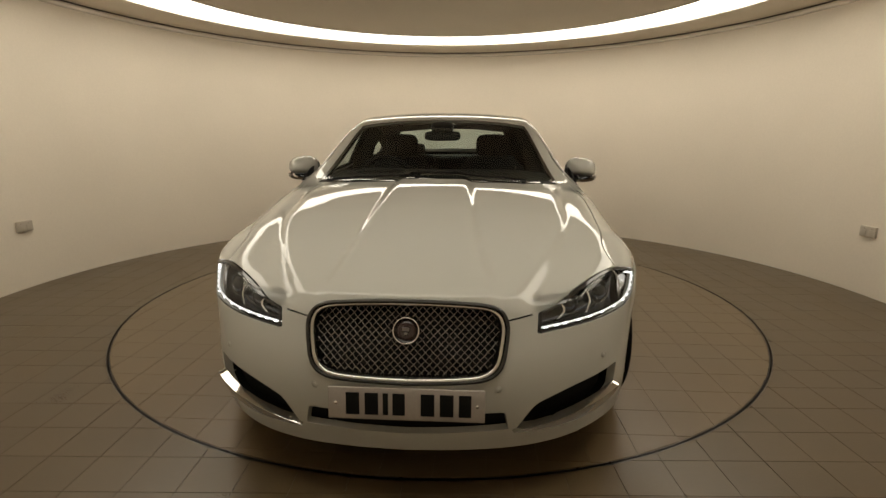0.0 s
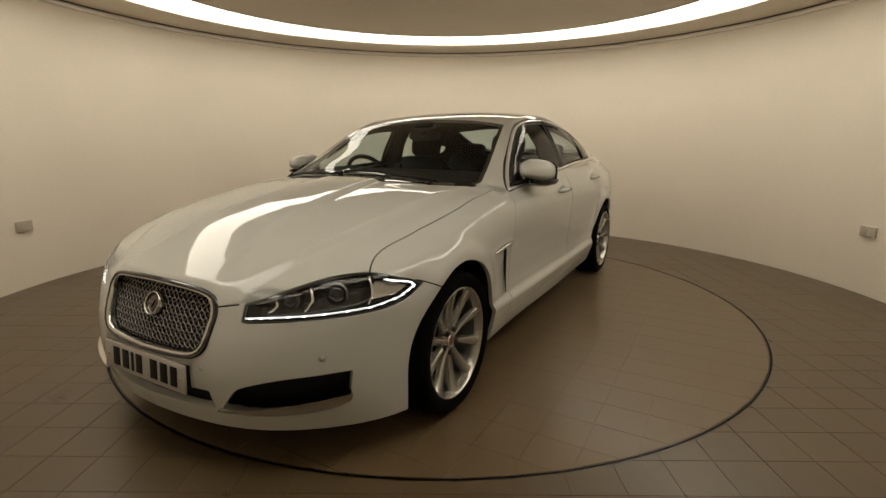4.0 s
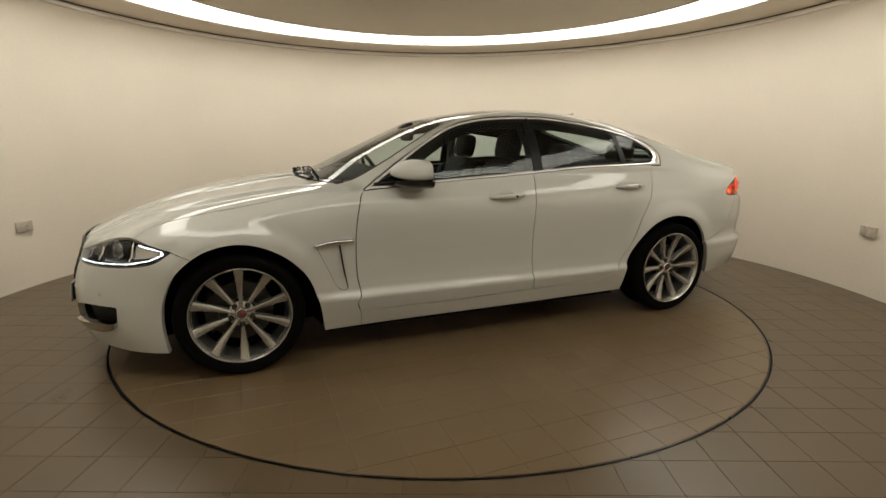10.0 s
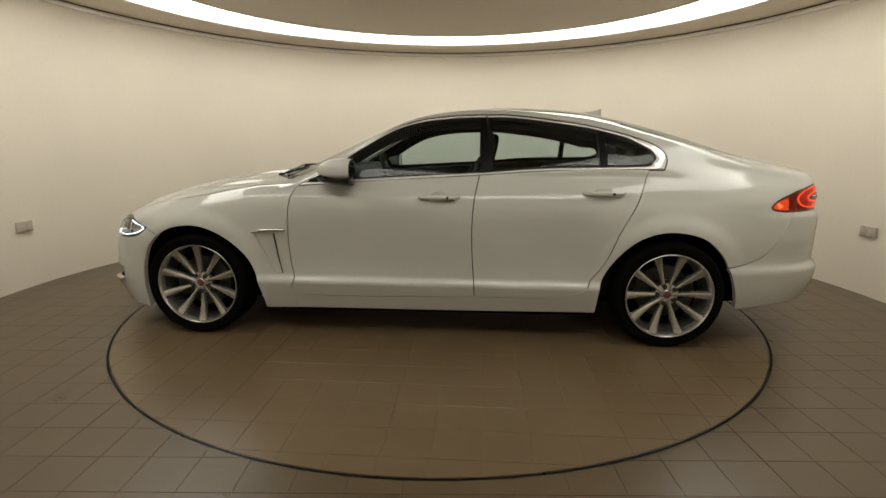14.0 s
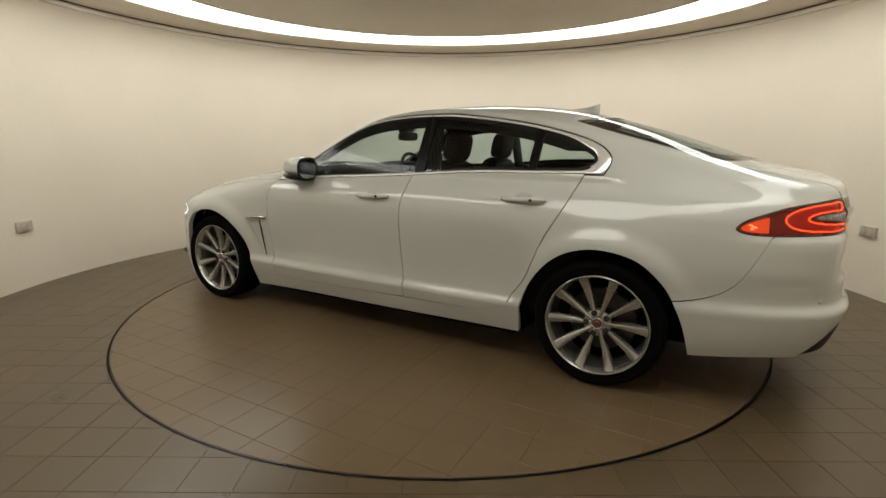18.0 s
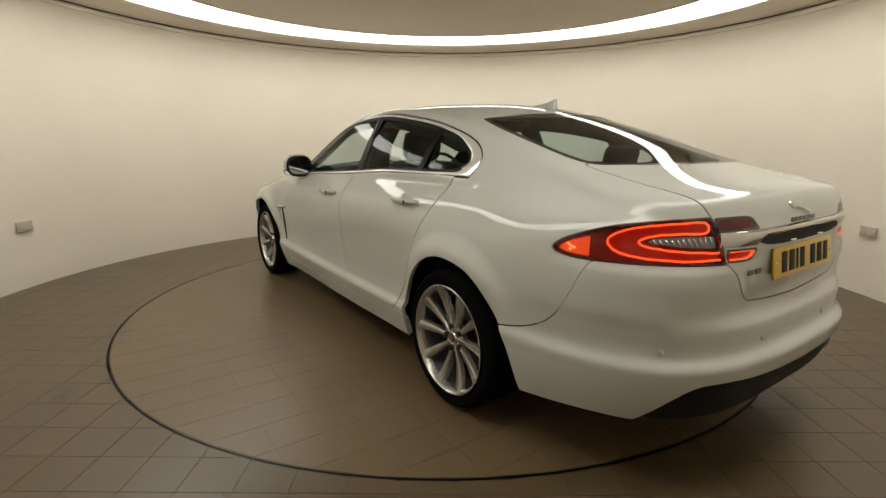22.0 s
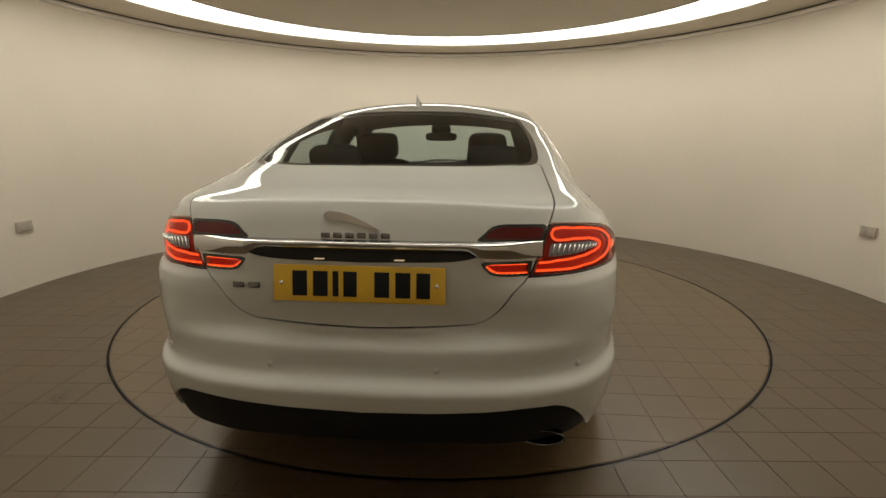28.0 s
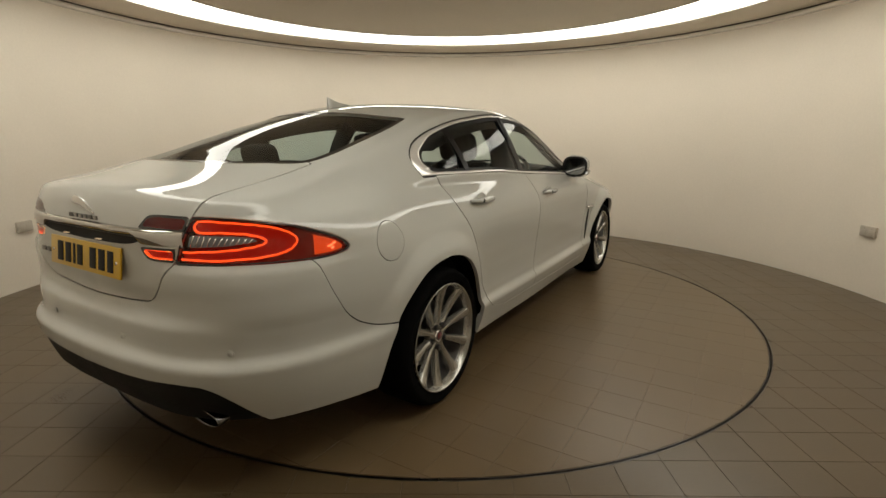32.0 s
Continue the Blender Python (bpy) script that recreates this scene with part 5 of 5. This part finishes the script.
# --- door handles
for side in (1, -1):
    for x0, z0_ in ((-.085, .899), (-1.04, .930)):
        hd = empty("door_handle")
        hd.parent = car
        y0 = on_side(x0, z0_)
        bm = bmesh.new()
        r = bmesh.ops.create_uvsphere(bm, u_segments=24, v_segments=12, radius=1)
        bmesh.ops.transform(bm, matrix=Matrix.Translation((x0, side * (y0 - .002), z0_ + .004)) @ Matrix.Diagonal((.052, .004, .032, 1)), verts=bm.verts)
        part("cup", bm, M_PAINT, hd)
        bm = bmesh.new()
        pts = []
        for i in range(13):
            t = i / 12
            pts.append((x0 + .118 - .236 * t, side * (y0 + .004 + .026 * math.sin(math.pi * min(max((t - .02) / .96, 0), 1)) ** .45), z0_ - .003 + .004 * t))
        tube(bm, pts, [.010 + .007 * math.sin(math.pi * i / 12) ** .5 for i in range(13)], 12, .86)
        part("grip", finish(bm), M_PAINT, hd, "body-coloured grip")
        bm = bmesh.new()
        lathe(bm, [(.0, .003), (.007, .003), (.0085, .0), (.0085, -.012)], 16, "y", Matrix.Translation((x0 - .05, side * (y0 + .0425), z0_ - .001)) @ Matrix.Diagonal((1, side, 1, 1)))
        part("key_cap", finish(bm), M_GLOSSBLACK, hd, "small dark button")

# --- door mirrors
for side in (1, -1):
    mr = empty("door_mirror")
    mr.parent = car
    mr.location = (0, -.018 * side, 0)
    sx = Matrix.Diagonal((1, side, 1, 1))
    bm = bmesh.new()
    rows = []
    for t in (0, .08, .22, .4, .6, .8, .93, 1.0):
        x = .640 - .210 * t
        k = math.sin(math.pi / 2 * min(t / .7 + .03, 1)) ** .5 * (1 - .10 * max(t - .75, 0) / .25)
        cy, cz = .932 + .012 * t, 1.050
        row = []
        for i in range(22):
            a = 2 * math.pi * i / 22
            c, s = math.cos(a), math.sin(a)
            py = cy + k * .095 * math.copysign(abs(c) ** .72, c)
            pz = cz + k * (.072 if s > 0 else .046) * math.copysign(abs(s) ** .72, s) + .008 * (py - cy) / .1 * -1
            row.append(bm.verts.new((x + .03 * (py - .93) * -1, py * side, pz)))
        rows.append(row)
    for a, b in zip(rows, rows[1:]):
        for i in range(22):
            bm.faces.new((a[i], a[(i + 1) % 22], b[(i + 1) % 22], b[i]))
    bm.faces.new(rows[0])
    finish(bm)
    part("cap", bm, M_PAINT, mr, "white mirror cap")
    bm = bmesh.new()
    rows = []
    for t in (0.05, .2, .4, .6, .8, 1.0):
        x = .642 - .215 * t
        k = math.sin(math.pi / 2 * min(t / .7 + .03, 1)) ** .5
        row = []
        for i in range(13):
            a = math.pi + math.pi * i / 12
            c, s = math.cos(a), math.sin(a)
            row.append(bm.verts.new((x + .03 * (.925 + k * .112 * c - .93) * -1, side * (.932 + .012 * t + k * .1035 * math.copysign(abs(c) ** .72, c)), 1.008 + k * .0460 * s * abs(s) ** -.28 if abs(s) > 1e-6 else 1.008)))
        rows.append(row)
    for a, b in zip(rows, rows[1:]):
        for i in range(12):
            bm.faces.new((a[i], a[i + 1], b[i + 1], b[i]))
    part("lower_shell", finish(bm), M_GLOSSBLACK, mr, "black lower mirror shell")
    bm = bmesh.new()
    ring_pts = []
    for i in range(24):
        a = 2 * math.pi * i / 24
        c, s = math.cos(a), math.sin(a)
        ring_pts.append((.944 + .080 * math.copysign(abs(c) ** .72, c), 1.040 + .060 * math.copysign(abs(s) ** .72, s)))
    vs = [bm.verts.new((.4285 - .03 * (y - .93), y * side, z)) for y, z in ring_pts]
    bm.faces.new(vs)
    part("mirror_glass", bm, M_MIRROR, mr, "mirror glass", False)
    bm = bmesh.new()
    out = [bm.verts.new((.430 - .03 * (y - .93), (.944 + (y - .944) * 1.20) * side, 1.040 + (z - 1.040) * 1.24)) for y, z in ring_pts]
    inn = [bm.verts.new((.424 - .03 * (y - .93), y * side, z)) for y, z in ring_pts]
    for i in range(24):
        bm.faces.new((out[i], out[(i + 1) % 24], inn[(i + 1) % 24], inn[i]))
    part("mirror_rim", finish(bm), M_BLACK, mr, "black mirror rim")
    bm = bmesh.new()
    rows = []
    for (x, y, z), (a, b) in (((.665, .853, .985), (.055, .012)), ((.625, .875, .992), (.045, .014)), ((.57, .90, 1.000), (.045, .016))):
        rows.append([bm.verts.new((x + a * q, y * side, z + b * r)) for q, r in ((-1, -1), (1, -1), (1, .6), (-1, 1))])
    for a, b in zip(rows, rows[1:]):
        for i in range(4):
            bm.faces.new((a[i], a[(i + 1) % 4], b[(i + 1) % 4], b[i]))
    part("mirror_foot", finish(bm), M_BLACK, mr, "black mirror foot")
    bm = bmesh.new()
    vs = [bm.verts.new((x, side * (on_side(x, z) + .004), z)) for x, z in ((.735, .975), (.60, .985), (.565, .99), (.555, 1.062), (.60, 1.045))]
    bm.faces.new(vs)
    part("sail_panel", flange(bm, .01), M_BLACK, mr, "black triangle behind the mirror")

# --- wipers
for y0, y1, x0, x1 in ((.50, -.12, 1.005, .985), (-.10, -.62, 1.03, .955)):
    wp = empty("wiper")
    wp.parent = car
    n = 10
    bm = bmesh.new()
    tube(bm, [(x0 + (x1 - x0) * i / n, y0 + (y1 - y0) * i / n, float(top(x0 + (x1 - x0) * i / n, y0 + (y1 - y0) * i / n)) + .009 + .008 * math.sin(math.pi * i / n)) for i in range(n + 1)], .007, 8, .6)
    part("arm", finish(bm), M_BLACK, wp)
    bm = bmesh.new()
    tube(bm, [(x0 - .03 + (x1 - x0) * i / n, y0 + .02 + (y1 - y0 - .04) * i / n, float(top(x0 - .03 + (x1 - x0) * i / n, y0 + (y1 - y0) * i / n)) + .007) for i in range(n + 1)], .005, 6)
    part("blade", finish(bm), M_RUBBER, wp)
    bm = bmesh.new()
    bmesh.ops.create_uvsphere(bm, u_segments=14, v_segments=8, radius=.015, matrix=Matrix.Translation((x0 + .02, y0, float(top(x0 + .02, y0)) + .006)) @ Matrix.Diagonal((1.3, 1, .7, 1)))
    part("pivot_cap", bm, M_BLACK, wp)

# --- cabin
def cushion(bm, w, h, d, m, n=10, e=.35):
    """A padded block: a rounded superellipsoid, w across, h high, d deep."""
    r = bmesh.ops.create_uvsphere(bm, u_segments=2 * n, v_segments=n, radius=1)
    for v in r["verts"]:
        c = v.co
        v.co = Vector([math.copysign(abs(k) ** e, k) for k in c])
        v.co = m @ Vector((v.co.x * d / 2, v.co.y * w / 2, v.co.z * h / 2))


def seat(x, y):
    s = empty("front_seat")
    s.parent = car
    m = Matrix.Translation((x, y, 0))
    bm = bmesh.new()
    cushion(bm, .50, .15, .52, m @ pose(.25, 0, .48, 0, -8, 0))
    part("seat_base", bm, M_LEATHER, s)
    bm = bmesh.new()
    cushion(bm, .48, .66, .14, m @ pose(-.10, 0, .78, 0, -20, 0))
    part("seat_back", bm, M_LEATHER, s)
    for k in (-1, 1):
        bm = bmesh.new()
        cushion(bm, .09, .56, .17, m @ pose(-.07, k * .215, .76, 0, -20, 0))
        part("bolster", bm, M_LEATHER, s)
        bm = bmesh.new()
        tube(bm, [(x - .215, y + k * .055, 1.05), (x - .235, y + k * .055, 1.15)], .007, 8)
        part("headrest_post", finish(bm), M_SATIN, s)
    bm = bmesh.new()
    cushion(bm, .265, .185, .105, m @ pose(-.225, 0, 1.185, 0, -12, 0), 12, .5)
    part("headrest", bm, M_LEATHER, s)


seat(-.16, .375)
seat(-.16, -.375)
rs = empty("rear_bench")
rs.parent = car
bm = bmesh.new()
cushion(bm, 1.36, .16, .50, pose(-.95, 0, .50, 0, -8, 0))
part("bench_base", bm, M_LEATHER, rs)
for y in (.40, -.40):
    bm = bmesh.new()
    cushion(bm, .52, .62, .15, pose(-1.24, y, .80, 0, -24, 0))
    part("bench_back", bm, M_LEATHER, rs)
    bm = bmesh.new()
    cushion(bm, .26, .13, .10, pose(-1.36, y, 1.135, 0, -14, 0), 10, .5)
    part("headrest", bm, M_LEATHER, rs)
bm = bmesh.new()
cushion(bm, .30, .58, .14, pose(-1.24, 0, .79, 0, -24, 0))
part("bench_middle", bm, M_LEATHER, rs)
bm = bmesh.new()
cushion(bm, 1.34, .05, .62, pose(-1.68, 0, 1.055, 0, 0, 0), 10, .3)
part("parcel_shelf", bm, M_CARPET, car, "dark parcel shelf")
bm = bmesh.new()
box(bm, -.35, 0, .30, 2.7, 1.5, .06)
part("cabin_floor", finish(bm), M_CARPET, car)
bm = bmesh.new()
cushion(bm, 1.50, .24, .55, pose(.72, 0, .905, 0, 6, 0), 12, .35)
part("dashboard", bm, M_LEATHER, car, "black leather dashboard")
bm = bmesh.new()
cushion(bm, .34, .10, .26, pose(.60, -.375, 1.000), 10, .5)
part("instrument_hood", bm, M_LEATHER, car)
bm = bmesh.new()
cushion(bm, .26, .22, 1.3, pose(.05, 0, .50), 8, .3)
part("centre_console", bm, M_LEATHER, car)
sw = empty("steering_wheel")
sw.parent = car
msw = pose(.42, -.375, .945, 0, 24, 0) @ Matrix.Rotation(math.pi / 2, 4, "Z")
bm = bmesh.new()
lathe(bm, [(.186 + .015 * math.cos(a), .015 * math.sin(a)) for a in [2 * math.pi * k / 10 for k in range(10)]], 40, "y", msw, closed=True)
part("wheel_rim", finish(bm), M_LEATHER, sw)
bm = bmesh.new()
cushion(bm, .15, .13, .06, pose(.43, -.375, .94, 0, 24, 0), 8, .5)
part("boss", bm, M_LEATHER, sw)
for a in (0, math.pi, -math.pi / 2):
    bm = bmesh.new()
    p = [msw @ Vector((r * math.cos(a), -.005, r * math.sin(a))) for r in (.05, .12, .18)]
    tube(bm, p, [.022, .016, .013], 8, .5)
    part("spoke", finish(bm), M_LEATHER, sw)
im = empty("interior_mirror")
im.parent = car
bm = bmesh.new()
cushion(bm, .255, .068, .035, pose(.254, 0, 1.258, 0, -6, 0), 10, .5)
part("mirror_case", bm, M_BLACK, im)
bm = bmesh.new()
tube(bm, [(.265, 0, 1.27), (.285, 0, 1.305), (.29, 0, 1.325)], .012, 8)
part("mirror_stem", finish(bm), M_BLACK, im)
bm = bmesh.new()
cushion(bm, .16, .05, .10, pose(.26, 0, 1.318, 0, 25, 0), 8, .5)
part("sensor_housing", bm, M_BLACK, im)
for side in (1, -1):
    bm = bmesh.new()
    rows = [[bm.verts.new((x, side * y, z)) for x in (.75, .2, -.3, -.8, -1.3)] for y, z in ((.80, .33), (.79, .70), (.80, .93), (.815, .985))]
    for a, b in zip(rows, rows[1:]):
        for i in range(4):
            bm.faces.new((a[i], a[i + 1], b[i + 1], b[i]))
    part("door_card", finish(bm), M_LEATHER, car, "black door lining")
    bm = bmesh.new()
    tube(bm, [(-.40, side * .735, .60), (-.40, side * .73, 1.02), (-.38, side * .665, 1.22), (-.36, side * .59, 1.335)], .075, 10, .3)
    part("inner_pillar", finish(bm), M_LEATHER, car)


# ---------------------------------------------------------------- the turn of the table, with the car on it

def motions():
    walk(turntable, [(t, pose(0, 0, 0, 0, 0, a)) for t, a in TURN])
    walk(car, [(t, pose(0, 0, 0, 0, 0, a) @ pose(CAR_X, CAR_Y, 0)) for t, a in TURN])


motions()
